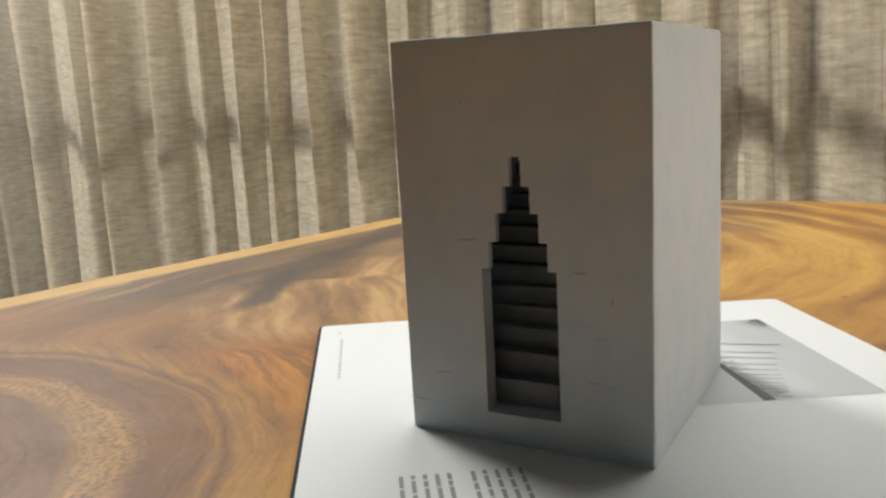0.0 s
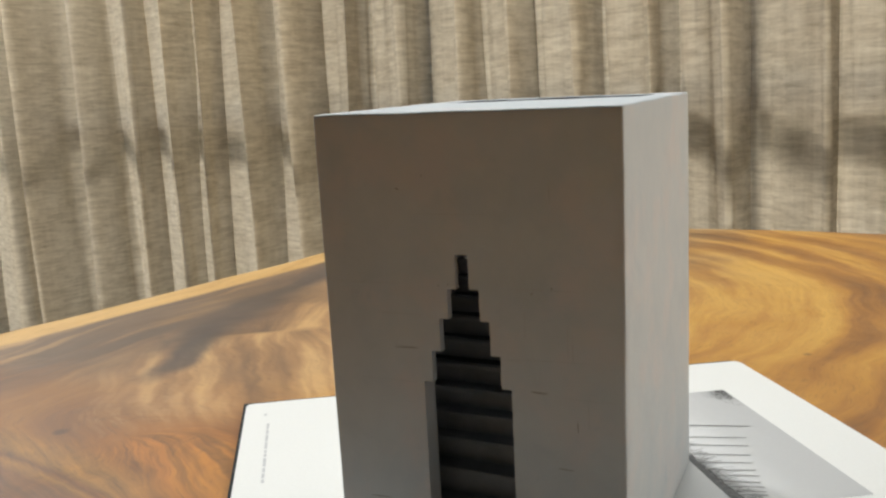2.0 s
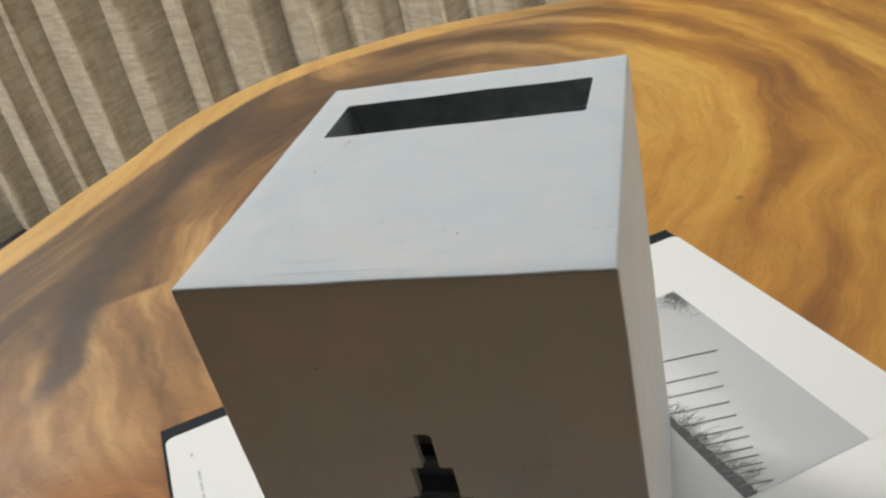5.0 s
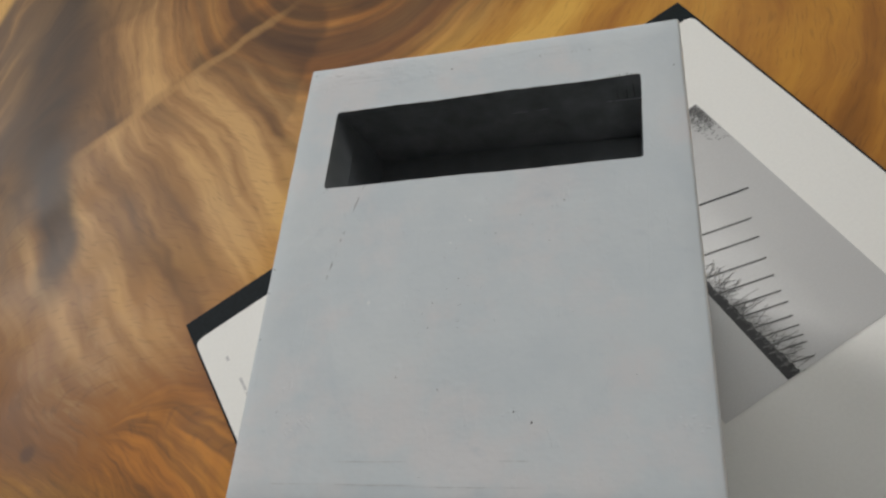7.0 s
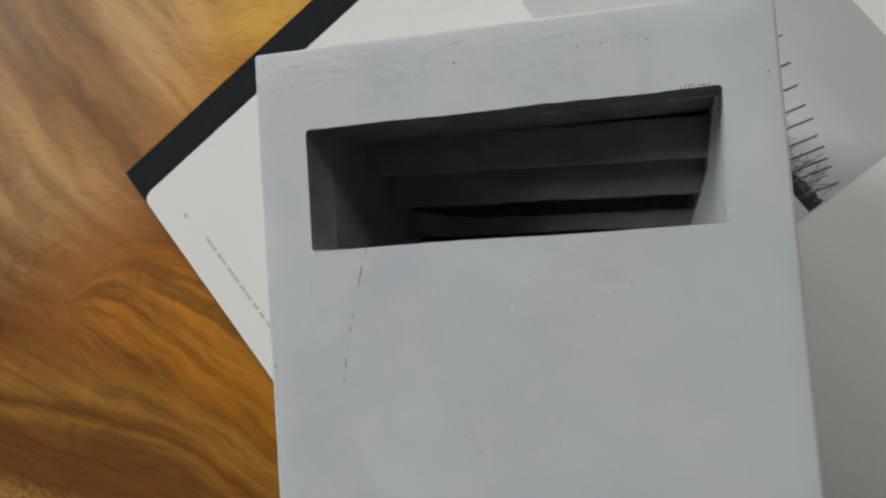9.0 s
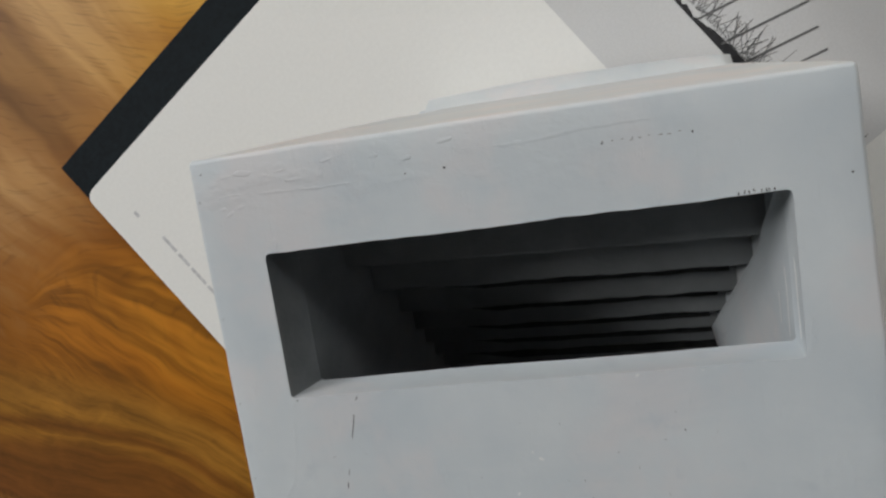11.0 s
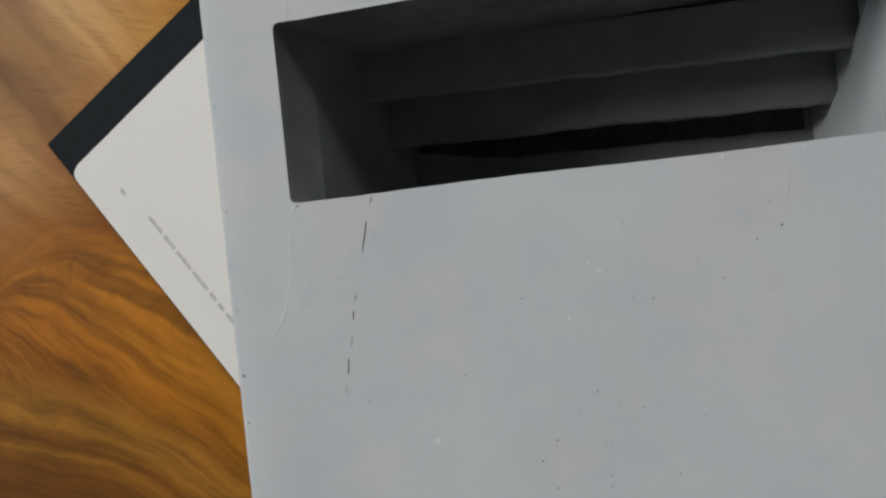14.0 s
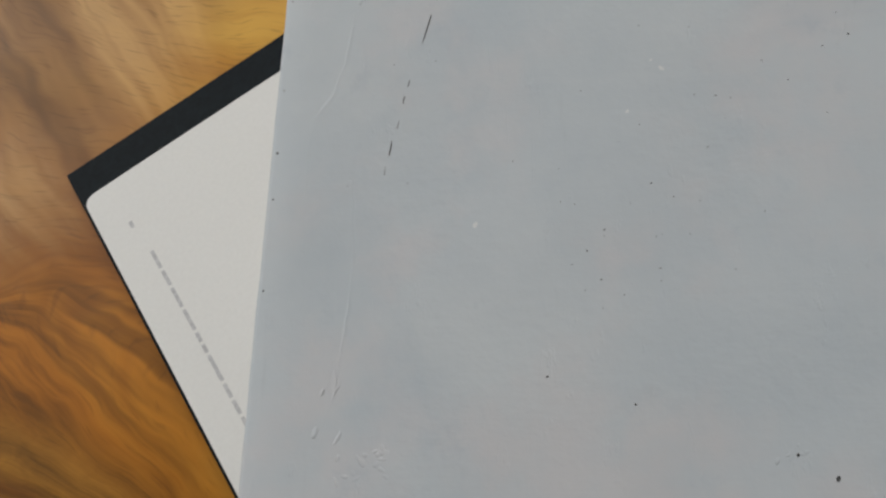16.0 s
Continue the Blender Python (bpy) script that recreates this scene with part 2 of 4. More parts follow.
    bands = n.ramp(mul(ring, 4.0), (0.20, (0.19, 0.082, 0.030)), (0.565, (0.150, 0.056, 0.016)), (0.61, (0.37, 0.185, 0.048)), (0.66, (0.36, 0.172, 0.040)), (0.70, (0.150, 0.052, 0.011)),
                   (0.79, (0.165, 0.058, 0.009)), (0.812, (0.34, 0.145, 0.018)), (0.830, (0.160, 0.055, 0.007)), (0.850, (0.35, 0.155, 0.020)), (0.880, (0.34, 0.150, 0.020)), (0.93, (0.30, 0.118, 0.012)))
    tone = add(add(n.step(mid, 0.30, 0.70, 0.74, 1.04), off(fine, 1.0)), off(curl, 0.5))
    veins = n.noise(n.vec("MULTIPLY", q, (75, 120, 1)), 1.0, 5, 0.65, 1.0)
    tone = add(tone, off(veins, 0.7))
    burl = mul(n.step(ring, 0.136, 0.156), n.step(ring, 0.166, 0.180, 1, 0))
    tone = mul(tone, add(mul(burl, sub(n.step(speck, 0.38, 0.52, 0.50, 1.10), 1.0)), 1.0))
    near = mul(n.step(ring, 0.222, 0.242, 0.90, 0), n.step(px, -0.06, 0.02, 1, 0))
    col = n.mix(near, col, n.vec("MULTIPLY", bands, n.join(tone, tone, tone)))
    # pale scaly burl; the glare on the wood here is put into its colour
    burl = n.step(add(n.vec("DISTANCE", flat, (-0.190, 0.112, 0)), off(curl, 0.14)), 0.005, 0.060, 1, 0)
    glare_scales = n.noise(n.join(mul(across, 150), mul(along, 34), 0.0), 1.0, 4, 0.65, 0.5)
    col = n.mix(mul(burl, n.step(glare_scales, 0.40, 0.66, 0.0, 0.42)), col, (0.50, 0.29, 0.12))
    # dark heartwood streak with a purple-black blotch at its end
    wander = off(n.noise(n.co, 9, 3), 0.05)
    line = n.math("ABSOLUTE", add(add(px, wander), add(0.262, mul(sub(py, 0.20), n.step(py, 0.20, 0.50, 0.36, 0.19)))))
    run = mul(n.step(py, 0.15, 0.25), n.step(py, 0.56, 0.70, 1, 0))
    heart = mul(mul(n.step(line, 0.005, 0.040, 1, 0), run), n.step(mid, 0.26, 0.52, 0.25, 1))
    col = n.mix(mul(heart, 0.92), col, (0.034, 0.019, 0.013))
    along = add(mul(sub(py, 0.196), 0.94), mul(add(px, 0.252), -0.34))
    across = add(mul(add(px, 0.252), 0.94), mul(sub(py, 0.196), 0.34))
    across = add(across, off(mid, 0.022))
    blot = n.vec("LENGTH", n.join(n.math("DIVIDE", along, 0.062), n.math("DIVIDE", across, 0.017), 0.0))
    col = n.mix(n.step(add(blot, off(smoke, 0.5)), 0.40, 1.15, 0.82, 0), col, (0.024, 0.016, 0.016))
    # small knots
    for cx, cy, size in ((0.136, 0.330, 0.0042), (-0.216, 0.062, 0.0055)):
        eye = n.vec("DISTANCE", n.vec("ADD", flat, n.vec("MULTIPLY", small, (0.5, 0.5, 0.0))), (cx, cy, 0))
        col = n.mix(mul(n.step(eye, 0.4 * size, 1.1 * size, 0.65, 0), n.step(curl, 0.40, 0.58)), col, (0.055, 0.018, 0.004))
    # grey-brown heartwood beside the sapwood
    zone = n.step(add(px, off(broad, 0.10)), -0.34, -0.27, 1, 0)
    zone = mul(zone, n.step(py, 0.02, 0.16))
    col = n.mix(mul(zone, n.step(mid, 0.40, 0.60, 0.72, 0.12)), col, (0.075, 0.041, 0.021))
    # pale sapwood along the live edge
    at = n.t.nodes.new("ShaderNodeAttribute")
    at.attribute_name = "inset"
    sap = n.step(add(at.outputs["Fac"], off(broad, 0.014)), 0.051, 0.059, 1, 0)
    sap = mul(sap, n.step(px, -0.15, 0.05, 0.95, 0.15))
    col = n.mix(sap, col, n.ramp(mid, (0.3, (0.52, 0.28, 0.070)), (0.7, (0.66, 0.40, 0.125))))
    col = n.mix(n.step(pores, 0.30, 0.45, 0.22, 0), col, (0.05, 0.02, 0.006))
    nm = n.bump(add(fine, mul(pores, 0.5)), 0.00008)
    nm = n.bump(curl, 0.00008, 1.0, nm)
    return n.set(Base_Color=col, Roughness=n.step(smoke, 0.3, 0.7, 0.42, 0.52), Specular_IOR_Level=0.15, Sheen_Weight=0.21, Sheen_Roughness=0.48, Sheen_Tint=(1.0, 0.86, 0.72, 1.0), Normal=nm)


def mat_linen():
    n = Nodes("linen_curtain", 0.9)
    x, y, z = n.xyz(n.co)
    weft = n.noise(n.join(n.math("MULTIPLY", x, 13), n.math("MULTIPLY", y, 13), n.math("MULTIPLY", z, 105)), 1.0, 4, 0.65, 0.4)
    warp = n.noise(n.join(n.math("MULTIPLY", x, 160), n.math("MULTIPLY", y, 60), n.math("MULTIPLY", z, 10)), 1.0, 3, 0.6)
    slub = n.noise(n.join(n.math("MULTIPLY", x, 26), n.math("MULTIPLY", y, 26), n.math("MULTIPLY", z, 48)), 1.0, 4, 0.7)
    f = n.math("ADD", n.math("ADD", n.math("MULTIPLY", weft, 0.55), n.math("MULTIPLY", warp, 0.13)), n.math("MULTIPLY", slub, 0.32))
    col = n.ramp(f, (0.30, (0.41, 0.36, 0.275)), (0.50, (0.64, 0.59, 0.50)), (0.68, (0.82, 0.78, 0.69)))
    dif = n.t.nodes.new("ShaderNodeBsdfDiffuse")
    tra = n.t.nodes.new("ShaderNodeBsdfTranslucent")
    mix = n.t.nodes.new("ShaderNodeMixShader")
    n.put(dif.inputs[0], col)
    n.put(tra.inputs[0], n.mix(1.0, col, (1.0, 0.95, 0.87), "MULTIPLY"))
    n.put(mix.inputs[0], n.step(f, 0.35, 0.65, 0.58, 0.74))
    n.t.links.new(dif.outputs[0], mix.inputs[1])
    n.t.links.new(tra.outputs[0], mix.inputs[2])
    n.put(dif.inputs["Normal"], n.bump(f, 0.002))
    n.t.links.new(mix.outputs[0], n.t.nodes["Material Output"].inputs[0])
    return n.mat


def mat_print():
    """A black-and-white landscape print: pale foreground, sky that darkens upwards (local x is up)."""
    n = Nodes("grey_print", 0.5)
    x, y, _ = n.xyz(n.co)
    cloud = n.noise(n.vec("MULTIPLY", n.co, (40, 18, 1)), 1.0, 3, 0.5)
    up = n.math("ADD", x, n.math("MULTIPLY", n.math("SUBTRACT", cloud, 0.5), 0.02))
    tone = n.ramp(n.step(up, 0.17, 0.256), (0.0, 0.60), (0.30, 0.66), (0.38, 0.66), (0.62, 0.58), (0.82, 0.51), (1.0, 0.48))
    grain = n.noise(n.co, 1500, 2)
    return n.set(Base_Color=n.mix(n.step(grain, 0.3, 0.7, 0, 0.12), tone, (0.3, 0.3, 0.29)))


PAINT = mat_paint()
SHADED_STEP = mat_shaded_step()
WOOD = mat_wood()
LINEN = mat_linen()
PAPER = mat_plain("matt_paper", (0.79, 0.785, 0.757), 0.6, 700, 0.02, 0.00003)
COVER = mat_plain("black_cover", (0.006, 0.010, 0.013), 0.7, 500, 0.3, 0.0001, 0.16)
INK = mat_plain("grey_ink", (0.30, 0.30, 0.31), 0.6, 900, 0.2, 0.0)
FAINT_INK = mat_plain("faint_ink", (0.54, 0.54, 0.54), 0.6, 900, 0.2, 0.0)
BLACK_INK = mat_plain("black_ink", (0.020, 0.020, 0.022), 0.5, 900, 0.3, 0.0)
SOFT_INK = mat_plain("soft_ink", (0.13, 0.13, 0.13), 0.55, 900, 0.3, 0.0)
PRINT = mat_print()
PLASTER = mat_plain("plaster", (0.088, 0.093, 0.097), 0.9, 8, 0.05, 0.002)
PALE_PLASTER = mat_plain("pale_plaster", (0.122, 0.137, 0.152), 0.9, 8, 0.05, 0.002)
CEIL = mat_plain("ceiling_paint", (0.180, 0.195, 0.207), 0.9, 5, 0.03, 0.001)
FLOORM = mat_plain("floor_tiles", (0.046, 0.043, 0.040), 0.5, 3, 0.2, 0.001)
FRAME = mat_plain("window_frame_paint", (0.10, 0.085, 0.07), 0.5, 30, 0.2, 0.0005)
GROOVE = mat_plain("dusty_groove", (0.50, 0.515, 0.525), 0.8, 500, 0.2, 0.0)
# dark grey that stands in for shade on the well's back
SHADED_BACK = mat_plain("shaded_well_grey", (0.17, 0.175, 0.18), 0.9, 120, 0.25, 0.0003)
CHIP = mat_plain("chipped_white_primer", (0.72, 0.73, 0.73), 0.6, 500, 0.05, 0.0001)
SCRATCH = mat_plain("scratched_paint", (0.26, 0.26, 0.255), 0.8, 500, 0.3, 0.0)
# near-black of pin holes and cracks; also the shade strips on the treads
HOLE_AND_SHADE = mat_plain("pin_hole", (0.05, 0.05, 0.05), 0.9, 500, 0.3, 0.0)


# ---- building helpers ----
import mathutils.bvhtree


def finish(name, bm, material, parent=None, label="", smooth=False):
    me = bpy.data.meshes.new(name)
    bm.normal_update()
    bm.to_mesh(me)
    bm.free()
    for p in me.polygons:
        p.use_smooth = smooth
    me.materials.append(material)
    ob = new(name, me)
    if parent:
        ob.parent = parent
    if label:
        ob["label"] = label
    return ob


def part(name, bm, material, parent, label="", smooth=False):
    return finish(name, bm, material, parent, label, smooth)


def box(bm, lo, hi, bevel=0.0, seg=2):
    r = bmesh.ops.create_cube(bm, size=1.0)
    size = [b - a for a, b in zip(lo, hi)]
    bmesh.ops.scale(bm, vec=size, verts=r["verts"])
    bmesh.ops.translate(bm, vec=[(a + b) / 2 for a, b in zip(lo, hi)], verts=r["verts"])
    if bevel:
        es = list({e for v in r["verts"] for e in v.link_edges})
        bmesh.ops.bevel(bm, geom=es, offset=bevel, segments=seg, affect="EDGES", profile=0.5)
    return bm


def quad(bm, a, b, width, lift):
    """A flat stroke of ink from a to b, lift above the page."""
    a, b = Vector(a), Vector(b)
    d = (b - a)
    if d.length < 1e-6:
        return
    s = Vector((-d.y, d.x)).normalized() * (width / 2)
    bm.faces.new([bm.verts.new((*p, skin(p.x, -p.y) + lift)) for p in (a - s, b - s, b + s, a + s)])


TILT = pose(0, 0, 0, 0, 1.0, 0)

# ---- setting: room round the table ----
X0, X1, Y0, ZF, ZC = -4.4, 3.2, -2.8, -0.75, 2.35

bm = bmesh.new()
box(bm, (X0 - 0.2, Y0 - 0.2, ZF - 0.1), (X1 + 0.2, 3.2, ZF))
tagged(finish("floor", bm, FLOORM), "brown stone floor under the table", "floor", kind="structure")
bm = bmesh.new()
for lo, hi in (((X0 - 0.2, Y0 - 0.2), (-3.25, 3.2)), ((-1.90, Y0 - 0.2), (X1 + 0.2, 3.2)), ((-3.25, Y0 - 0.2), (-1.90, 0.80)), ((-3.25, 2.00), (-1.90, 3.2))):
    box(bm, (*lo, ZC), (*hi, ZC + 0.1))
tagged(finish("ceiling", bm, CEIL), "plain dim ceiling with a square skylight", "ceiling", kind="structure")
bm = bmesh.new()
box(bm, (X1, Y0, ZF), (X1 + 0.15, 3.2, ZC))
tagged(finish("wall_east", bm, PLASTER), "plain plastered wall", "wall", kind="structure")
bm = bmesh.new()
box(bm, (X0 - 0.2, Y0 - 0.15, ZF), (X1 + 0.2, Y0, ZC))
tagged(finish("wall_south", bm, PALE_PLASTER), "plain pale plastered wall", "wall", kind="structure")
bm = bmesh.new()
box(bm, (X0 - 0.15, Y0, ZF), (X0, 3.0, ZC))
tagged(finish("wall_west", bm, PALE_PLASTER), "plain pale plastered wall", "wall", kind="structure")

# curtained window wall, along the curtain
WALL = Matrix.Translation((0.0, 1.42, 0)) @ pose(0, 0, 0, 0, 0, math.degrees(math.atan(-0.18)))
bm = bmesh.new()
box(bm, (-4.8, 0.22, ZF), (3.5, 0.32, -0.62))
box(bm, (-4.8, 0.22, 1.10), (3.5, 0.32, 1.20))
box(bm, (-4.8, 0.22, 1.75), (3.5, 0.32, ZC))
box(bm, (-4.8, 0.22, 1.20), (-1.0, 0.32, 1.75))
box(bm, (2.2, 0.22, -0.62), (3.5, 0.32, 1.75))
w = finish("wall_north", bm, PLASTER)
w.matrix_world = WALL
tagged(w, "wall with a wide window behind the curtain", "wall", kind="structure")
window = tagged(new("window_1"), "wide dark-framed window behind the curtain", "window", kind="structure")
window.matrix_world = WALL
bm = bmesh.new()
box(bm, (-4.8, 0.150, 0.116), (2.2, 0.18, 0.180), 0.004)
part("rail", bm, FRAME, window)
for x in (-3.3, -2.1, 0.95, 2.1):
    bm = bmesh.new()
    box(bm, (x - 0.014, 0.222, -0.62), (x + 0.014, 0.26, 1.10), 0.003)
    part("unseen_upright", bm, FRAME, window)

# two bars added close behind the cloth to darken it like deep creases
for x, half in ((-0.785, 0.011), (-0.036, 0.009)):
    bm = bmesh.new()
    box(bm, (x - half, 0.080, -0.62), (x + half, 0.150, 1.10), 0.003)
    part("unseen_upright", bm, FRAME, window)
for x, z in ((0.228, 0.052), (-0.205, 0.075)):
    bm = bmesh.new()
    box(bm, (x - 0.030, 0.120, z - 0.023), (x + 0.030, 0.149, z + 0.023), 0.005)
    part("latch", bm, FRAME, window)

# ---- curtain ----
def build_curtain():
    rnd = random.Random(5)
    # where the cloth laps over itself
    laps = [-4.80, -4.40, -3.98, -3.62, -3.25, -2.93, -2.58, -2.32, -2.01, -1.85, -1.65, -1.50, -1.30, -1.10, -0.96, -0.785, -0.62, -0.49, -0.33, -0.19, -0.036, 0.125, 0.235, 0.46, 0.70, 0.98]
    cols = []
    n = 36
    for a, b in zip(laps, laps[1:]):
        p = b - a
        c, depth, wave = rnd.uniform(0.75, 1.55), min(0.070, 0.28 * p) * rnd.uniform(0.8, 1.2), rnd.uniform(0.2, 0.6)
        for k in range(n):
            f = k / n
            s = a + p * (f - c * math.sin(2 * math.pi * f) / (2 * math.pi))
            d = depth * (math.sin(2 * math.pi * f) + wave * (math.sin(4 * math.pi * f + 0.6) - math.sin(0.6)))
            cols.append((s, d + 0.02, len(cols) / n))
    rows = [ZF + 0.02 + (1.12 - ZF - 0.02) * i / 60 for i in range(61)]
    verts, faces = [], []
    for z in rows:
        for s, d, arc in cols:
            wob = noise.noise(Vector((s * 2.5, z * 1.0, 2.0)))
            soft = noise.noise(Vector((arc * 7.0, z * 0.9, 4.0))) + 0.6 * noise.noise(Vector((arc * 15.0, z * 1.6, 7.0)))
            verts.append((s + 0.015 * wob + 0.008 * soft, d * (1 + 0.25 * noise.noise(Vector((s * 2, z * 0.8, 9)))) + 0.010 * wob + 0.012 * soft, z))
    m = len(cols)
    for j in range(len(rows) - 1):
        for i in range(m - 1):
            faces.append((j * m + i, j * m + i + 1, (j + 1) * m + i + 1, (j + 1) * m + i))
    me = bpy.data.meshes.new("curtain")
    me.from_pydata(verts, [], faces)
    me.materials.append(LINEN)
    for p in me.polygons:
        p.use_smooth = True
    ob = new("curtain", me)
    ob.matrix_world = WALL
    return tagged(ob, "beige slubby linen curtain hanging in backlit folds", "curtain")


build_curtain()


# ---- table ----
def spline(points, n):
    out = []
    m = len(points)
    for i in range(m):
        p0, p1, p2, p3 = (Vector(points[(i + k - 1) % m]) for k in range(4))
        for k in range(n):
            t = k / n
            out.append(0.5 * (2 * p1 + (p2 - p0) * t + (2 * p0 - 5 * p1 + 4 * p2 - p3) * t * t + (3 * p1 - p0 - 3 * p2 + p3) * t ** 3))
    return out


def build_table():
    table = tagged(new("table"), "live-edge slab table of swirled golden-brown hardwood", "table")
    ctrl = [(-0.44, -0.9), (-0.48, -0.4), (-0.474, -0.05), (-0.454, 0.15), (-0.430, 0.30), (-0.407, 0.45), (-0.385, 0.575), (-0.330, 0.69), (-0.20, 0.785), (-0.02, 0.828),
            (0.15, 0.838), (0.36, 0.80), (0.60, 0.68), (0.78, 0.40), (0.80, 0.0), (0.78, -0.5), (0.70, -1.0), (0.2, -1.15), (-0.25, -1.1)]
    line = spline(ctrl, 12)
    m = len(line)
    normals = []
    for i in range(m):
        d = line[(i + 1) % m] - line[i - 1]
        normals.append(Vector((d.y, -d.x)).normalized())
    bm = bmesh.new()
    lay = bm.verts.layers.float.new("inset")
    rings = [(0.050, -0.055, 0.0), (0.022, -0.040, 0.0), (0.004, -0.022, 0.0), (0.0, -0.012, 0.002), (0.006, -0.005, 0.007), (0.014, -0.0015, 0.014), (0.025, 0.0, 0.025), (0.04, 0.0, 0.04), (0.054, 0.0, 0.054), (0.062, 0.0, 0.062), (0.10, 0.0, 0.10)]
    loops = []
    for inset, z, tag in rings:
        vs = []
        for p, nrm in zip(line, normals):
            wob = 0.006 * noise.noise(Vector((p.x * 9, p.y * 9, 0))) if z < 0 else 0
            q = p + nrm * (inset + wob)
            v = bm.verts.new((q.x, q.y, z))
            v[lay] = tag
            vs.append(v)
        loops.append(vs)
    for a, b in zip(loops, loops[1:]):
        for i in range(m):
            bm.faces.new((a[i], a[(i + 1) % m], b[(i + 1) % m], b[i]))
    bm.faces.new(loops[-1])
    bm.faces.new(loops[0][::-1])
    bmesh.ops.recalc_face_normals(bm, faces=bm.faces)
    part("tabletop", bm, WOOD, table, smooth=True)
    for x, y in ((-0.22, -0.75), (0.5, -0.75), (-0.15, 0.5), (0.45, 0.42)):
        bm = bmesh.new()
        box(bm, (x - 0.04, y - 0.04, ZF + 0.0072), (x + 0.04, y + 0.04, -0.05), 0.006)
        part("leg", bm, FRAME, table)
    table.matrix_world = TILT @ pose(0, 0, -0.0072)
    return table


build_table()

# ---- book ----
PAGE_TOP = 0.0008
BOOK = TILT @ pose(-0.1415, 0.1217, PAGE_TOP, 0, 0, 35)
U_LEN, GUT = 0.2880, 0.1830


def page_z(v):
    """Height of the open pages over their plane, v metres from the back edge of the cover."""
    d = abs(v - GUT)
    return -0.00012 * math.exp(-(d / 0.003) ** 1.5)


def skin(u, v):
    return page_z(v) + 0.0004 * noise.noise(Vector((u * 9, v * 9, 0)))


def build_book():
    book = tagged(new("book"), "large open book with white pages and a black cover", "book")
    book.matrix_world = BOOK
    bm = bmesh.new()
    box(bm, (-0.0014, -0.3700, -0.0074), (U_LEN + 0.0028, 0.0040, -0.0052), 0.0006)
    part("cover", bm, COVER, book, "black cloth cover under the pages")
    for side in (0, 1):
        vs = [GUT - 0.1705 * (1 - k / 60) for k in range(61)] if side == 0 else [GUT + 0.1705 * k / 60 for k in range(61)]
        bm = bmesh.new()
        us = [0.0015, 0.0022] + [0.0022 + (U_LEN - 0.0044) * k / 12 for k in range(1, 12)] + [U_LEN - 0.0022, U_LEN - 0.0015]
        ends = (GUT - 0.1705, GUT + 0.1705)
        vs = sorted(vs + [ends[side] + (1 - 2 * side) * 0.004 * k / 6 for k in range(1, 6)])

        def rounded(u, v):
            d = max(0.0, 0.004 - abs(v - ends[side]))
            cutback = 0.004 - math.sqrt(max(0.0, 0.004 ** 2 - d ** 2))
            return min(max(u, 0.0015 + cutback + 0.0007 * (u > 0.002)), U_LEN - 0.0015 - cutback - 0.0007 * (u < U_LEN - 0.002))

        rows = len(vs) - 1
        top = [[bm.verts.new((rounded(u, v), -v, skin(u, v))) for u in us] for v in vs]
        low = [[bm.verts.new((rounded(u, v), -v, -0.0053)) for u in us] for v in vs]
        for i in range(rows):
            for j in range(len(us) - 1):
                bm.faces.new((top[i][j], top[i + 1][j], top[i + 1][j + 1], top[i][j + 1]))
        for i in range(rows):
            for j in (0, len(us) - 1):
                bm.faces.new((top[i][j], top[i + 1][j], low[i + 1][j], low[i][j]))
        for i in (0, rows):
            for j in range(len(us) - 1):
                bm.faces.new((top[i][j], top[i][j + 1], low[i][j + 1], low[i][j]))
        bmesh.ops.recalc_face_normals(bm, faces=bm.faces)
        part("page_block", bm, PAPER, book, smooth=False)
    # footer and body text as bars
    rnd = random.Random(3)

    def bars(u, v0, v1, size, material, name):
        bm = bmesh.new()
        v = v0
        while v < v1:
            w = rnd.uniform(0.003, 0.011)
            quad(bm, (u, -v), (u, -min(v + w, v1)), size, 0.00012)
            v += w + 0.0012
        return part(name, bm, material, book)

    bars(0.0123, 0.030, 0.0325, 0.0014, FAINT_INK, "page_number_bar")["kind"] = "stuff"
    bars(0.0140, 0.044, 0.114, 0.0013, FAINT_INK, "footer_bar")["kind"] = "stuff"
    for i in range(11):
        if i != 5:
            bars(0.039 + i * 0.00437, 0.2285 + 0.0004 * rnd.random(), 0.333, 0.0016, INK, "text_line")
    return book


build_book()


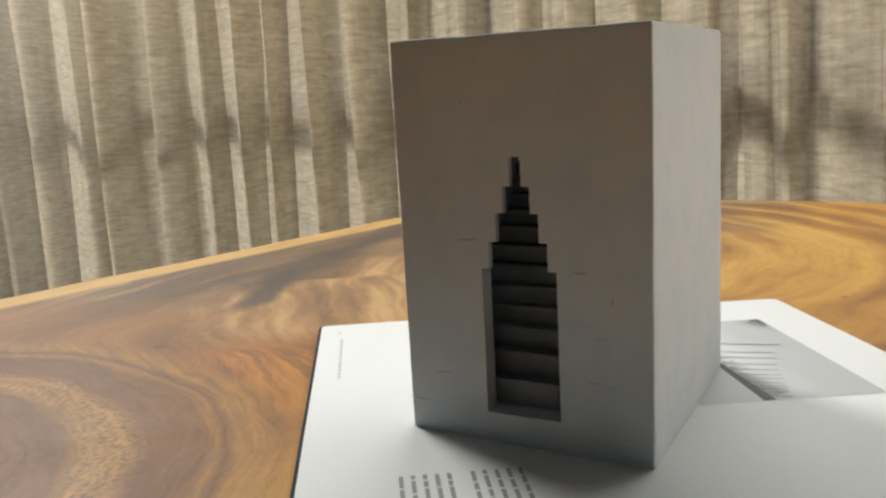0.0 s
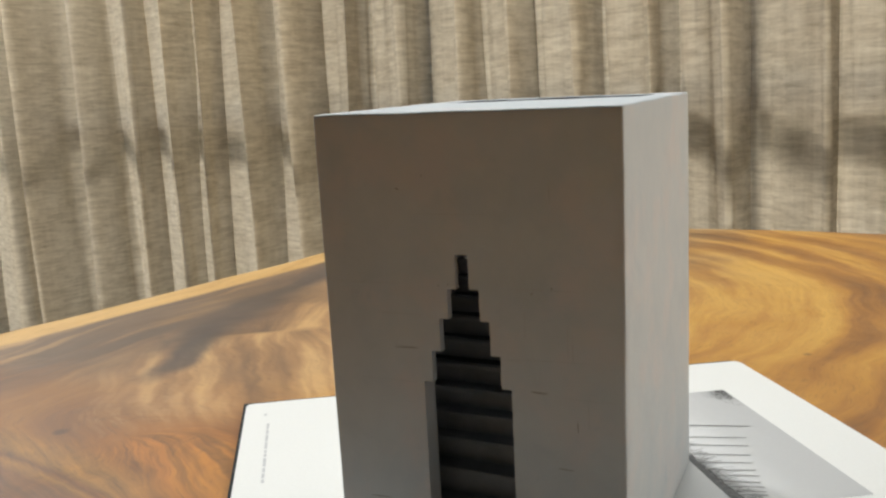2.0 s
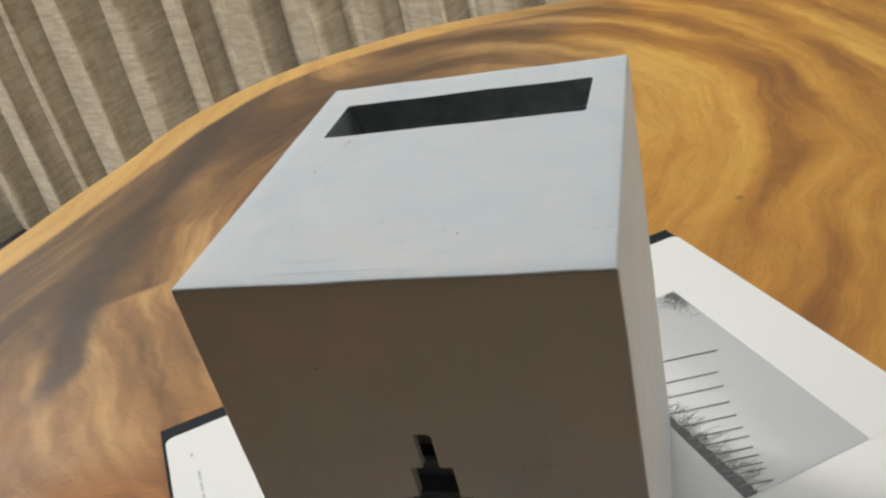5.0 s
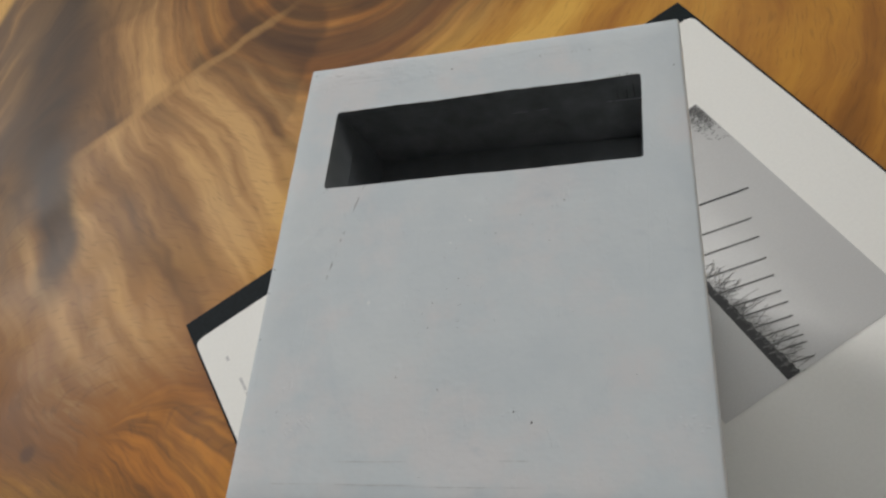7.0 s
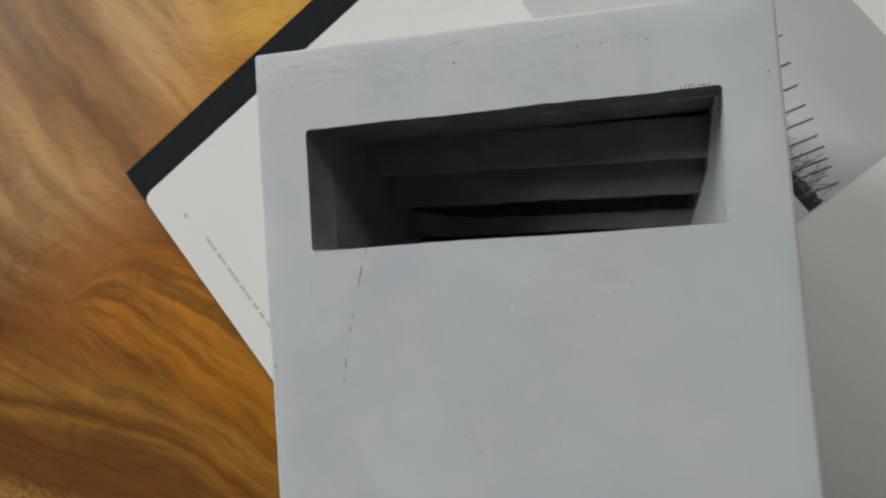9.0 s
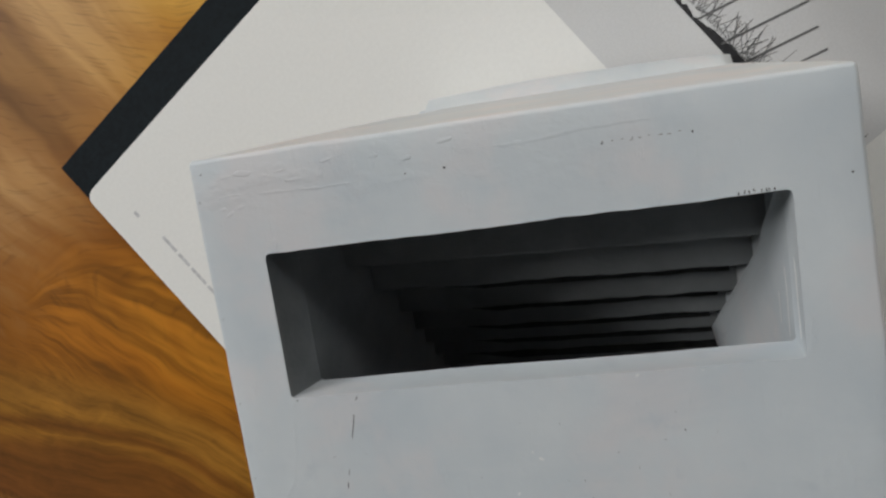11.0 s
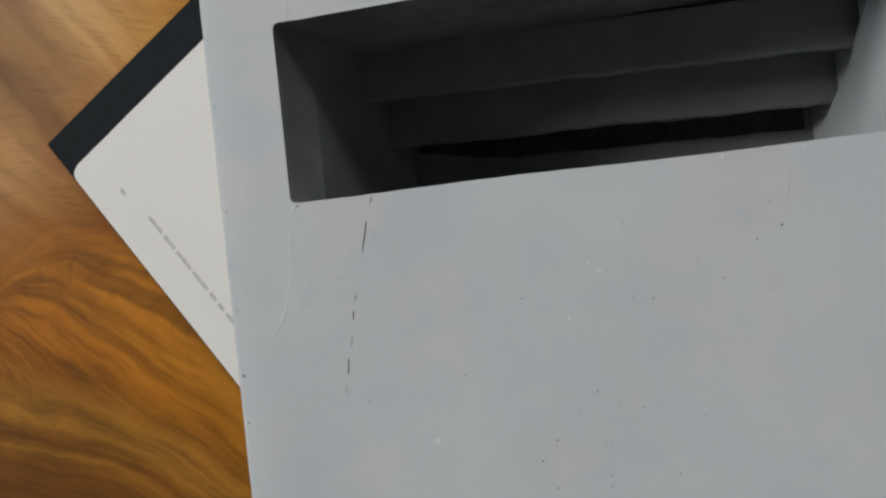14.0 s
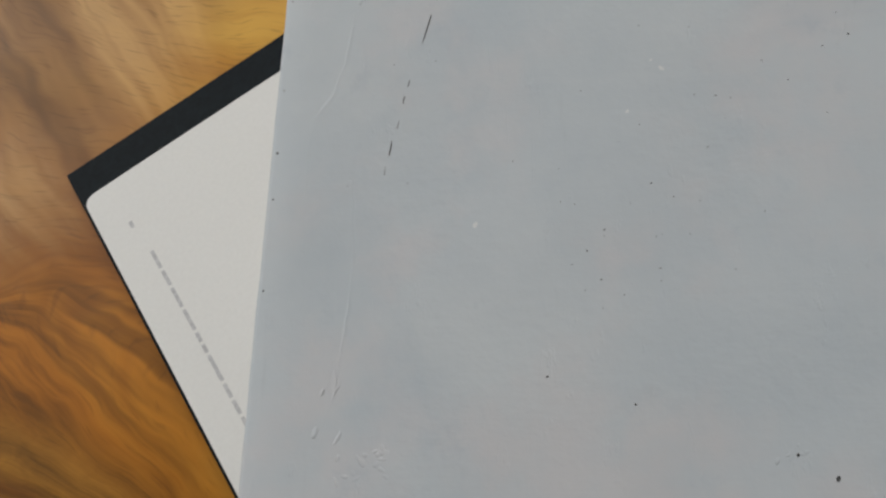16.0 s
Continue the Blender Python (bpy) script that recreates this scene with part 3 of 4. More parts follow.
def build_photo():
    photo = tagged(new("photograph"), "black-and-white landscape photograph printed on the page", "photograph")
    photo.matrix_world = BOOK
    bm = bmesh.new()
    vs = [0.057 + (GUT - 0.0012 - 0.057) * k / 60 for k in range(61)]
    us = [0.170 + 0.0845 * k / 8 for k in range(9)]
    grid = [[bm.verts.new((u, -v, skin(u, v) + 0.00012)) for u in us] for v in vs]
    for i in range(60):
        for j in range(8):
            bm.faces.new((grid[i][j], grid[i + 1][j], grid[i + 1][j + 1], grid[i][j + 1]))
    part("print", bm, PRINT, photo)
    rnd = random.Random(11)
    z = 0.00022
    bm = bmesh.new()
    n = 90
    lows = []
    for k in range(n + 1):
        v = 0.098 + (0.1815 - 0.098) * k / n
        thick = 0.0012 + 0.0042 * max(0, (v - 0.118) / 0.06) ** 0.6 if v > 0.118 else 0.0012
        lows.append((bm.verts.new((0.1985, -v, skin(0.1985, v) + z)), bm.verts.new((0.1985 + thick + rnd.uniform(-0.0004, 0.0006), -v, skin(0.2, v) + z))))
    for a, b in zip(lows, lows[1:]):
        bm.faces.new((a[0], b[0], b[1], a[1]))
    part("ground_band", bm, BLACK_INK, photo)
    tips = [(0.2425, 0.1071), (0.2339, 0.1193), (0.2304, 0.1279), (0.2263, 0.1372), (0.2233, 0.1449), (0.2209, 0.1518), (0.2197, 0.157),
            (0.2171, 0.1625), (0.2164, 0.1669), (0.2149, 0.1708), (0.214, 0.1738), (0.2122, 0.1795)]
    for i, (u, v) in enumerate(tips):
        bm = bmesh.new()
        lean = (u - 0.2) * 0.30
        quad(bm, (0.200, -(v - lean)), (u, -v), 0.00075 - 0.00002 * i, z + 0.00008)
        part("pole", bm, BLACK_INK if i == 0 else SOFT_INK, photo)
    bm = bmesh.new()
    for k in range(190):
        v = rnd.uniform(0.10, 0.180)
        h = rnd.uniform(0.002, 0.013) * (0.5 + 0.5 * min(1, (v - 0.1) / 0.04))
        a = rnd.gauss(0.1, 0.45)
        quad(bm, (0.2015, -v), (0.2015 + h * math.cos(a), -(v + h * math.sin(a))), 0.00018, z + 0.00004)
    part("reeds", bm, SOFT_INK, photo)["kind"] = "stuff"
    bm = bmesh.new()
    for k in range(300):
        u, v = 0.2538 - abs(rnd.gauss(0, 0.0042)), 0.0580 + abs(rnd.gauss(0, 0.0075))
        a = rnd.uniform(0, 6.28)
        h = rnd.uniform(0.0008, 0.0030)
        quad(bm, (u, -v), (max(0.171, min(0.2542, u + h * math.cos(a))), -max(0.0575, v + h * math.sin(a))), 0.00025, z)
    part("foliage", bm, SOFT_INK, photo)["kind"] = "stuff"
    return photo


build_photo()

# ---- stair block ----
W, D, H = 0.1033, 0.1198, 0.1565


def cut(ob, cutter):
    mod = ob.modifiers.new("cut", "BOOLEAN")
    mod.operation, mod.solver, mod.object = "DIFFERENCE", "EXACT", cutter
    me = bpy.data.meshes.new_from_object(ob.evaluated_get(bpy.context.evaluated_depsgraph_get()))
    ob.modifiers.clear()
    old, ob.data = ob.data, me
    bpy.data.meshes.remove(old)
    spent = cutter.data
    bpy.data.objects.remove(cutter)
    bpy.data.meshes.remove(spent)


def cutter_box(lo, hi, bevel=0.0, cuts=0, wave=0.0, seed=0.0):
    bm = bmesh.new()
    box(bm, lo, hi, bevel, 2)
    if cuts:
        long_edges = [e for e in bm.edges if abs(e.verts[0].co.x - e.verts[1].co.x) > 0.02]
        bmesh.ops.subdivide_edges(bm, edges=long_edges, cuts=cuts)
        for v in bm.verts:
            side = 1.0 if v.co.y > (lo[1] + hi[1]) / 2 else 0.35
            v.co.y += side * wave * (noise.noise(Vector((v.co.x * 38, seed, side * 3))) + 0.22 * noise.noise(Vector((v.co.x * 300, seed, side * 5))))
    return finish("cutter", bm, PAINT)


def well_sides(z):
    """The cavity's side walls, drawn in below the slot."""
    c = max(0.0, min(0.157 - z, z - 0.046))
    d = max(0.0, min(0.148 - z, z - 0.046))
    e = max(0.0, min(0.132 - z, 0.5 * (z - 0.046)))
    return 0.0108 + 0.19 * min(c, 0.0405), 0.0902 - 0.12 * min(d, 0.012) - 0.27 * e


def skew(x, y):
    """The steps run a little askew to the block's front."""
    return y - 0.0022 * (x - 0.012) / 0.08


def cutter_well():
    bm = bmesh.new()
    zs = [0.0117, 0.0460, 0.0730, 0.0865, 0.1020, 0.1165, 0.1320, 0.1480]
    outline = [(well_sides(z)[0], z) for z in zs] + [(well_sides(z)[1], z) for z in reversed(zs)]
    near = [bm.verts.new((x, 0.0078, z)) for x, z in outline]
    far = [bm.verts.new((x, 0.1033, z)) for x, z in outline]
    n = len(outline)
    for k in range(n):
        bm.faces.new((near[k], near[(k + 1) % n], far[(k + 1) % n], far[k]))
    bm.faces.new(near)
    bm.faces.new(far[::-1])
    bmesh.ops.recalc_face_normals(bm, faces=bm.faces)
    return finish("cutter", bm, PAINT)


def roughen(bm, amount, scale):
    for v in bm.verts:
        c = v.co.copy()
        v.co += amount * Vector((noise.noise(c * scale), noise.noise(c * scale + Vector((7, 0, 0))), noise.noise(c * scale + Vector((0, 9, 0)))))


def top_z(y, x=0.05):
    return 0.1573 - 0.012 * x + 0.0175 * y


def build_block():
    block = tagged(new("stair_block"), "grey-white painted block model with a stepped stair opening", "architectural model")
    bm = bmesh.new()
    box(bm, (0, 0, -0.0010), (W, D, H), 0.0008, 3)
    for axis in range(3):
        es = [e for e in bm.edges if abs(e.verts[0].co[axis] - e.verts[1].co[axis]) > 0.02]
        bmesh.ops.subdivide_edges(bm, edges=es, cuts=26, use_grid_fill=True)
    roughen(bm, 0.00022, 45)
    roughen(bm, 0.00008, 240)
    body = part("body", bm, PAINT, block)
    tiers = [(0.0360, 0.0668, 0.0120, 0.0697), (0.0393, 0.0634, 0.069, 0.0802), (0.0427, 0.0602, 0.0795, 0.0912),
             (0.0460, 0.0570, 0.0905, 0.1012), (0.0492, 0.0537, 0.1005, 0.1122)]
    cut(body, cutter_well())
    slot = cutter_box((0.0108, 0.0792, 0.1476), (0.0902, 0.1035, 0.1700), 0.0008, 90, 0.0006, 4.0)
    for v in slot.data.vertices:
        if v.co.x < 0.013:
            v.co.x += 0.205 * (0.157 - v.co.z) - 0.00025
    cut(body, slot)
    for a, b, lo, hi in tiers:
        cut(body, cutter_box((a, -0.01, lo), (b, 0.0083, hi), 0.0003))
    # the wall is thin round the upper gaps
    for a, b, lo, hi in tiers[1:4]:
        cut(body, cutter_box((a - 0.0060, 0.0029, lo + 0.0006), (b + 0.0012, 0.0090, hi + 0.0006), 0.0004))
    cut(body, cutter_box((0.0440, 0.0022, 0.1016), (0.0620, 0.0090, 0.1150), 0.0004))
    cut(body, cutter_box((-0.003, 0.1185, 0.012), (0.0115, 0.13, 0.046), 0.0006))
    me = body.data
    # slightly uneven faces: the top rises to the back
    for v in me.vertices:
        if v.co.z > 0.14:
            v.co.z += top_z(v.co.y, v.co.x) - H
        if v.co.x > 0.095:
            v.co.x -= 0.0035 * v.co.y / D + 0.0009 * (1 - v.co.z / H)
        elif v.co.x < 0.005:
            v.co.x += 0.0004 * v.co.y / D + 0.0007 * (1 - v.co.z / H)
        if v.co.y < 0.003:
            v.co.y += 0.0004 - 0.0008 * v.co.x / W
        if v.co.y > 0.11:
            v.co.y += 0.0046 * (1 - v.co.z / H)
    for p in me.polygons:
        p.use_smooth = True
    # darker greys put the well's shade into the colour of its back and west side
    me.materials.append(SHADED_BACK)
    me.materials.append(SHADED_STEP)
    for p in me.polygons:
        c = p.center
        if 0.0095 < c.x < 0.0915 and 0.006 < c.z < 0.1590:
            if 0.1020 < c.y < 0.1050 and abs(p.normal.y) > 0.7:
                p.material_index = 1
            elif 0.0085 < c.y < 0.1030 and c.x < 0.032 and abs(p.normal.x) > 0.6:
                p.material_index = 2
    me.set_sharp_from_angle(angle=radians(32))
    me.update()
    # uneven steps, given by how many even ones they stand above the lowest
    flight = [0.20, 1.28, 2.23, 3.07, 3.90, 4.75, 5.60, 6.45, 7.20, 7.95, 8.65, 9.35, 10.10, 11.0, 12.0, 13.0]
    for i, after in zip(flight, flight[1:] + [14.0]):
        y, z, run = 0.0100 + 0.0066 * i, 0.0120 + 0.0088 * (i + 1), 0.0066 * (after - i)
        lo, hi = well_sides(z)

        def ragged(bm, edge, amount):
            es = [e for e in bm.edges if abs(e.verts[0].co.x - e.verts[1].co.x) > 0.02]
            bmesh.ops.subdivide_edges(bm, edges=es, cuts=40)
            for v in bm.verts:
                w = noise.noise(Vector((v.co.x * 120, i * 3.1, 0))) + 0.6 * noise.noise(Vector((v.co.x * 420, i * 1.7, 5)))
                v.co.z += 0.3 * amount * w
                if v.co.y < edge + 0.001:
                    v.co.y += amount * w
                v.co.y = skew(v.co.x, v.co.y)

        bm = bmesh.new()
        box(bm, (lo - 0.003, y + 0.0016, z - 0.0120), (hi + 0.003, 0.1036, z - 0.0014))
        for v in bm.verts:
            v.co.y = skew(v.co.x, v.co.y)
        step = part("step", bm, SHADED_STEP, block)
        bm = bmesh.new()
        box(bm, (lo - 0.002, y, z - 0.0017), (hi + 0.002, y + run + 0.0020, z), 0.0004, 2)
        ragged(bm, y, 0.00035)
        part("tread", bm, SHADED_STEP, step, "painted tread with a ragged nosing", smooth=False)
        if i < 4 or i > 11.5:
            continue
        # the shade under the next nosing, laid on the tread as a dark strip
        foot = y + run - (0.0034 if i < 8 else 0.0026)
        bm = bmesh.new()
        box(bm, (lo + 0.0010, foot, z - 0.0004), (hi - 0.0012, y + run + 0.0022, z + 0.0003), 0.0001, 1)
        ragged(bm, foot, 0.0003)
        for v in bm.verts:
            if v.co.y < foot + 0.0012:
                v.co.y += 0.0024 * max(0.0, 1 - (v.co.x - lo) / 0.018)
        part("shade_strip", bm, HOLE_AND_SHADE, step, "dark strip for the shade at the foot of the riser")
    # paint run into the corner between the steps and the east wall of the well
    bm = bmesh.new()
    rows = []
    for k in range(41):
        i = 5.0 + 9.6 * k / 40
        y, z = 0.0100 + 0.0066 * i, 0.0120 + 0.0088 * (i + 1) + 0.0004
        wall = well_sides(z)[1]
        row = []
        for m in range(11):
            a = 0.5 * math.pi * m / 10
            lump = 1 + 0.10 * noise.noise(Vector((i * 1.1, m * 0.25, 5.0)))
            fz = z + 0.0075 * (1 - math.cos(a))
            fx = wall + (well_sides(fz)[1] - wall) * m / 10 + 0.0006 - 0.0016 * lump * (1 - math.sin(a))
            row.append(bm.verts.new((fx, skew(fx, y) + 0.0003 * lump, fz)))
        rows.append(row)
    for a, b in zip(rows, rows[1:]):
        for m in range(10):
            bm.faces.new((a[m], a[m + 1], b[m + 1], b[m]))
    deep = [[bm.verts.new((v.co.x + 0.004, v.co.y, v.co.z - 0.001)) for v in (r[0], r[-1])] for r in rows]
    for a, b, c, d in zip(rows, rows[1:], deep, deep[1:]):
        bm.faces.new((a[0], b[0], d[0], c[0]))
    bmesh.ops.recalc_face_normals(bm, faces=bm.faces)
    part("paint_fillet", bm, PAINT, block, "pale paint run into the corner of the stair", smooth=True)
    # pale brush strokes along the east wall of the well
    for z, y0, y1, wide in ((0.1535, 0.0810, 0.0930, 0.0005), (0.1490, 0.0800, 0.0885, 0.0004), (0.1450, 0.0790, 0.0900, 0.0005), (0.1405, 0.0800, 0.0850, 0.0004)):
        bm = bmesh.new()
        rows = []
        for k in range(13):
            y = y0 + (y1 - y0) * k / 12
            zz = z + 0.0005 * noise.noise(Vector((y * 160, z * 900, 0)))
            x = well_sides(zz)[1] if zz < 0.148 else 0.0902
            half = 0.5 * wide * math.sin(math.pi * (k + 0.5) / 13)
            rows.append([bm.verts.new((x - h, y, zz + half * f)) for f, h in ((-1, 0.0), (0, 0.00012), (1, 0.0))])
        for a, b in zip(rows, rows[1:]):
            for k in range(2):
                bm.faces.new((a[k], a[k + 1], b[k + 1], b[k]))
        bmesh.ops.recalc_face_normals(bm, faces=bm.faces)
        part("brush_mark", bm, CHIP, block, smooth=True)
    # a blob of paint in the topmost gap
    bm = bmesh.new()
    bmesh.ops.create_icosphere(bm, subdivisions=2, radius=1.0)
    bmesh.ops.transform(bm, matrix=pose(0.0531, 0.0012, 0.1113) @ Matrix.Diagonal((0.0007, 0.0009, 0.0005, 1)), verts=bm.verts)
    part("paint_blob", bm, PAINT, block, smooth=True)
    rnd = random.Random(8)
    tree = mathutils.bvhtree.BVHTree.FromPolygons([v.co for v in me.vertices], [tuple(p.vertices) for p in me.polygons])

    def on_top(x, y):
        hit = tree.ray_cast(Vector((x, y, 0.3)), Vector((0, 0, -1)))[0]
        return hit.z if hit else top_z(y, x)

    def on_front(x, z):
        hit = tree.ray_cast(Vector((x, -0.1, z)), Vector((0, 1, 0)))[0]
        return hit.y if hit else 0.0

    def fleck(name, x, y, length, width, turn, material):
        """A small crack or pin hole in the paint of the top."""
        bm = bmesh.new()
        n = 8
        ring = []
        for k in range(n):
            a = 2 * math.pi * k / n
            r = 1 + rnd.uniform(-0.25, 0.25)
            px, py = length / 2 * math.cos(a) * r, width / 2 * math.sin(a) * r
            qx, qy = x + px * math.cos(turn) - py * math.sin(turn), y + px * math.sin(turn) + py * math.cos(turn)
            ring.append(bm.verts.new((qx, qy, on_top(qx, qy) + 0.00003)))
        mid = bm.verts.new((x, y, on_top(x, y) + 0.00003))
        for k in range(n):
            bm.faces.new((ring[k], ring[(k + 1) % n], mid))
        return part(name, bm, material, block)

    def crease(name, points, width, height, material=PAINT):
        """A wandering ridge of paint along points given in millimetres."""
        line = []
        for (xa, ya), (xb, yb) in zip(points, points[1:]):
            n = max(2, int(math.hypot(xb - xa, yb - ya) / 0.8))
            line += [Vector((xa + (xb - xa) * k / n, ya + (yb - ya) * k / n)) * 0.001 for k in range(n)]
        line.append(Vector(points[-1]) * 0.001)
        bm = bmesh.new()
        rows = []
        for k, p in enumerate(line):
            d = (line[min(k + 1, len(line) - 1)] - line[max(k - 1, 0)]).normalized()
            side = Vector((-d.y, d.x))
            wob = noise.noise(Vector((p.x * 700, p.y * 700, 1.0)))
            fade = min(1.0, 0.25 + 3.0 * min(k, len(line) - 1 - k) / len(line))
            p = p + side * 0.00025 * wob
            row = []
            for f, h in ((-1.0, -0.00002), (-0.3, 0.7 * height), (0.15, height), (1.0, -0.00002)):
                c = p + side * f * width * 0.5 * fade * (1 + 0.4 * wob)
                row.append(bm.verts.new((c.x, c.y, on_top(c.x, c.y) + h * (fade * (1 + 0.5 * wob) if h > 0 else 1))))
            rows.append(row)
        for a, b in zip(rows, rows[1:]):
            for k in range(3):
                bm.faces.new((a[k], b[k], b[k + 1], a[k + 1]))
        bmesh.ops.recalc_face_normals(bm, faces=bm.faces)
        return part(name, bm, material, block, smooth=True)

    # the broken crack that runs from the slot towards the front
    for xa, ya, xb, yb, w in ((22.1, 78.9, 21.5, 77.8, 0.16), (21.0, 76.0, 19.8, 71.4, 0.26), (18.4, 66.3, 18.1, 65.1, 0.16), (17.8, 64.1, 17.6, 62.7, 0.20),
                              (17.2, 60.6, 17.0, 59.4, 0.14), (16.4, 57.9, 16.1, 55.6, 0.26), (15.7, 54.2, 15.6, 52.8, 0.10)):
        fleck("crack", (xa + xb) / 2000, (ya + yb) / 2000, math.hypot(xb - xa, yb - ya) / 1000, 0.75 * w / 1000, math.atan2(yb - ya, xb - xa), HOLE_AND_SHADE)
    holes = [(48.5, 51.1, 0.38), (42.9, 45.3, 0.38), (40.8, 42.7, 0.36), (42.4, 39.2, 0.34), (40.5, 37.9, 0.26), (49.2, 40.5, 0.30), (49.2, 39.0, 0.24), (54.0, 48.7, 0.26),
             (51.0, 49.3, 0.20), (36.1, 27.8, 0.44), (45.9, 24.8, 0.46), (62.7, 19.7, 0.55), (66.5, 17.4, 0.72), (72.3, 69.6, 0.40), (56.5, 62.2, 0.30), (54.0, 62.4, 0.22)]
    more = [(65.0, 63.9, 0.26), (69.3, 68.2, 0.28), (40.3, 63.6, 0.26), (37.7, 48.9, 0.20), (41.9, 113.2, 0.60), (65.3, 113.5, 0.50), (77.8, 113.4, 0.55), (69.6, 113.7, 0.30),
            (98.0, 105.0, 0.50), (2.4, 117.3, 0.40), (35.8, 113.1, 0.40), (11.6, 78.7, 0.40), (1.2, 56.5, 0.60), (1.2, 50.1, 0.45), (1.0, 38.1, 0.40), (16.2, 68.5, 0.24)]
    for x, y, r in holes + more:
        fleck("pin_hole", x / 1000, y / 1000, r * 0.72 / 1000, r * 0.58 / 1000, rnd.uniform(0, 3), HOLE_AND_SHADE)
    for k in range(30):
        x, y = rnd.gauss(0.052, 0.016), rnd.gauss(0.053, 0.014)
        if 0.008 < x < 0.096 and 0.006 < y < 0.076:
            fleck("pin_hole", x, y, rnd.uniform(0.00010, 0.00020), 0.00012, rnd.uniform(0, 3), HOLE_AND_SHADE)
    for k in range(4):
        fleck("pin_hole", rnd.uniform(0.0008, 0.0016), rnd.uniform(0.006, 0.115), rnd.uniform(0.0002, 0.0004), 0.0002, rnd.uniform(0, 3), SCRATCH)
    # a row of pricks in the back border
    for k in range(9):
        fleck("pin_hole", 0.0655 + 0.0013 * k + rnd.uniform(-0.0003, 0.0003), 0.1136 + rnd.uniform(-0.0002, 0.0002), rnd.uniform(0.0002, 0.0007), 0.00018, rnd.uniform(-0.2, 0.2), SCRATCH)
    # seams of the inlaid plate and runs of paint
    crease("seam", [(10.6, 78.6), (10.1, 73.0), (9.6, 69.0), (8.0, 64.2), (5.9, 61.2), (5.3, 57.0), (5.7, 52.0), (5.1, 46.9)], 0.0008, 0.00004)
    crease("seam", [(11.5, 54.0), (12.1, 46.0), (12.2, 38.8), (11.8, 33.0), (11.1, 26.0), (9.6, 20.0)], 0.0007, 0.000035)
    crease("seam", [(90.7, 79.0), (91.0, 70.0), (90.8, 55.0), (90.4, 38.0), (90.6, 20.0)], 0.0010, 0.00003)
    crease("seam", [(1.5, 112.9), (7.5, 113.4), (14.2, 113.1), (20.7, 112.8), (29.5, 112.9)], 0.0006, 0.00004)
    crease("seam", [(45.0, 115.6), (54.0, 115.2), (63.0, 116.0), (74.0, 116.2)], 0.0009, 0.00004)
    for points in ([(28.6, 71.0), (29.1, 66.5)], [(33.1, 70.0), (32.8, 64.5)], [(34.3, 59.4), (34.4, 51.4)], [(31.0, 62.0), (31.4, 56.0)], [(29.8, 69.0), (30.3, 65.0)], [(6.4, 60.2), (6.0, 53.8)]):
        crease("brush_mark", points, 0.0003, 0.00002)
    # raised drips and lumps of paint
    spots = [(0.0545, 0.0788, 0.0006, 0.0005, 0), (0.0713, 0.0789, 0.0010, 0.0006, 0.2), (0.0110, 0.0784, 0.0014, 0.0008, 1.1), (0.0302, 0.0788, 0.0009, 0.0005, 1.2), (0.0363, 0.0788, 0.0009, 0.0006, 0.9)]
    for x, y in ((6.1, 116.3), (9.6, 116.6), (13.1, 115.8), (15.7, 116.2), (18.2, 114.6), (4.8, 111.3), (8.3, 111.4), (5.9, 110.3), (31.2, 116.4), (36.0, 115.4), (42.5, 117.2), (53.1, 115.4), (23.4, 116.8)):
        spots.append((x / 1000, y / 1000, rnd.uniform(0.0016, 0.0040), rnd.uniform(0.0005, 0.0010), rnd.uniform(-0.1, 0.5)))
    for x, y in ((11.2, 25.9), (11.8, 33.0), (12.1, 38.8), (11.1, 52.1), (9.5, 25.7), (9.0, 21.0), (11.8, 20.4)):
        spots.append((x / 1000, y / 1000, rnd.uniform(0.0010, 0.0022), rnd.uniform(0.0004, 0.0008), rnd.uniform(1.0, 1.6)))
    for k in range(18):
        spots.append((rnd.gauss(0.0160, 0.0022), rnd.gauss(0.0172, 0.0018), rnd.uniform(0.0006, 0.0018), rnd.uniform(0.0004, 0.0009), rnd.uniform(0, 3)))
    for k in range(10):
        spots.append((rnd.gauss(0.0985, 0.0014), rnd.gauss(0.0168, 0.0014), rnd.uniform(0.0005, 0.0015), rnd.uniform(0.0003, 0.0007), rnd.uniform(0, 3)))
    for k in range(5):
        spots.append((0.0620 + rnd.gauss(0, 0.0012), 0.0203 + rnd.gauss(0, 0.0008), rnd.uniform(0.0005, 0.0012), rnd.uniform(0.0003, 0.0006), rnd.uniform(0, 3)))
    for k in range(14):
        spots.append((rnd.uniform(0.013, 0.088), 0.0789 + rnd.uniform(-0.0002, 0.0003), rnd.uniform(0.0003, 0.0009), rnd.uniform(0.0003, 0.0005), rnd.uniform(-0.2, 0.2)))
    for x, y, length in ((66.3, 78.6, 0.6), (50.2, 66.2, 0.9), (49.0, 67.4, 0.5), (45.9, 60.5, 0.6), (27.4, 46.2, 0.9), (75.7, 78.7, 0.3)):
        fleck("chip", x / 1000, y / 1000, length / 1000, length * 0.6 / 1000, rnd.uniform(0, 3), CHIP)
    # ragged bristles of dried paint at the slot's back corner
    for k in range(8):
        fleck("bristle", 0.0832 + 0.0007 * k + rnd.uniform(-0.0003, 0.0003), 0.1038 + rnd.uniform(0, 0.0002), rnd.uniform(0.0005, 0.0010), 0.00022, 1.57 + rnd.uniform(-0.35, 0.35), HOLE_AND_SHADE)
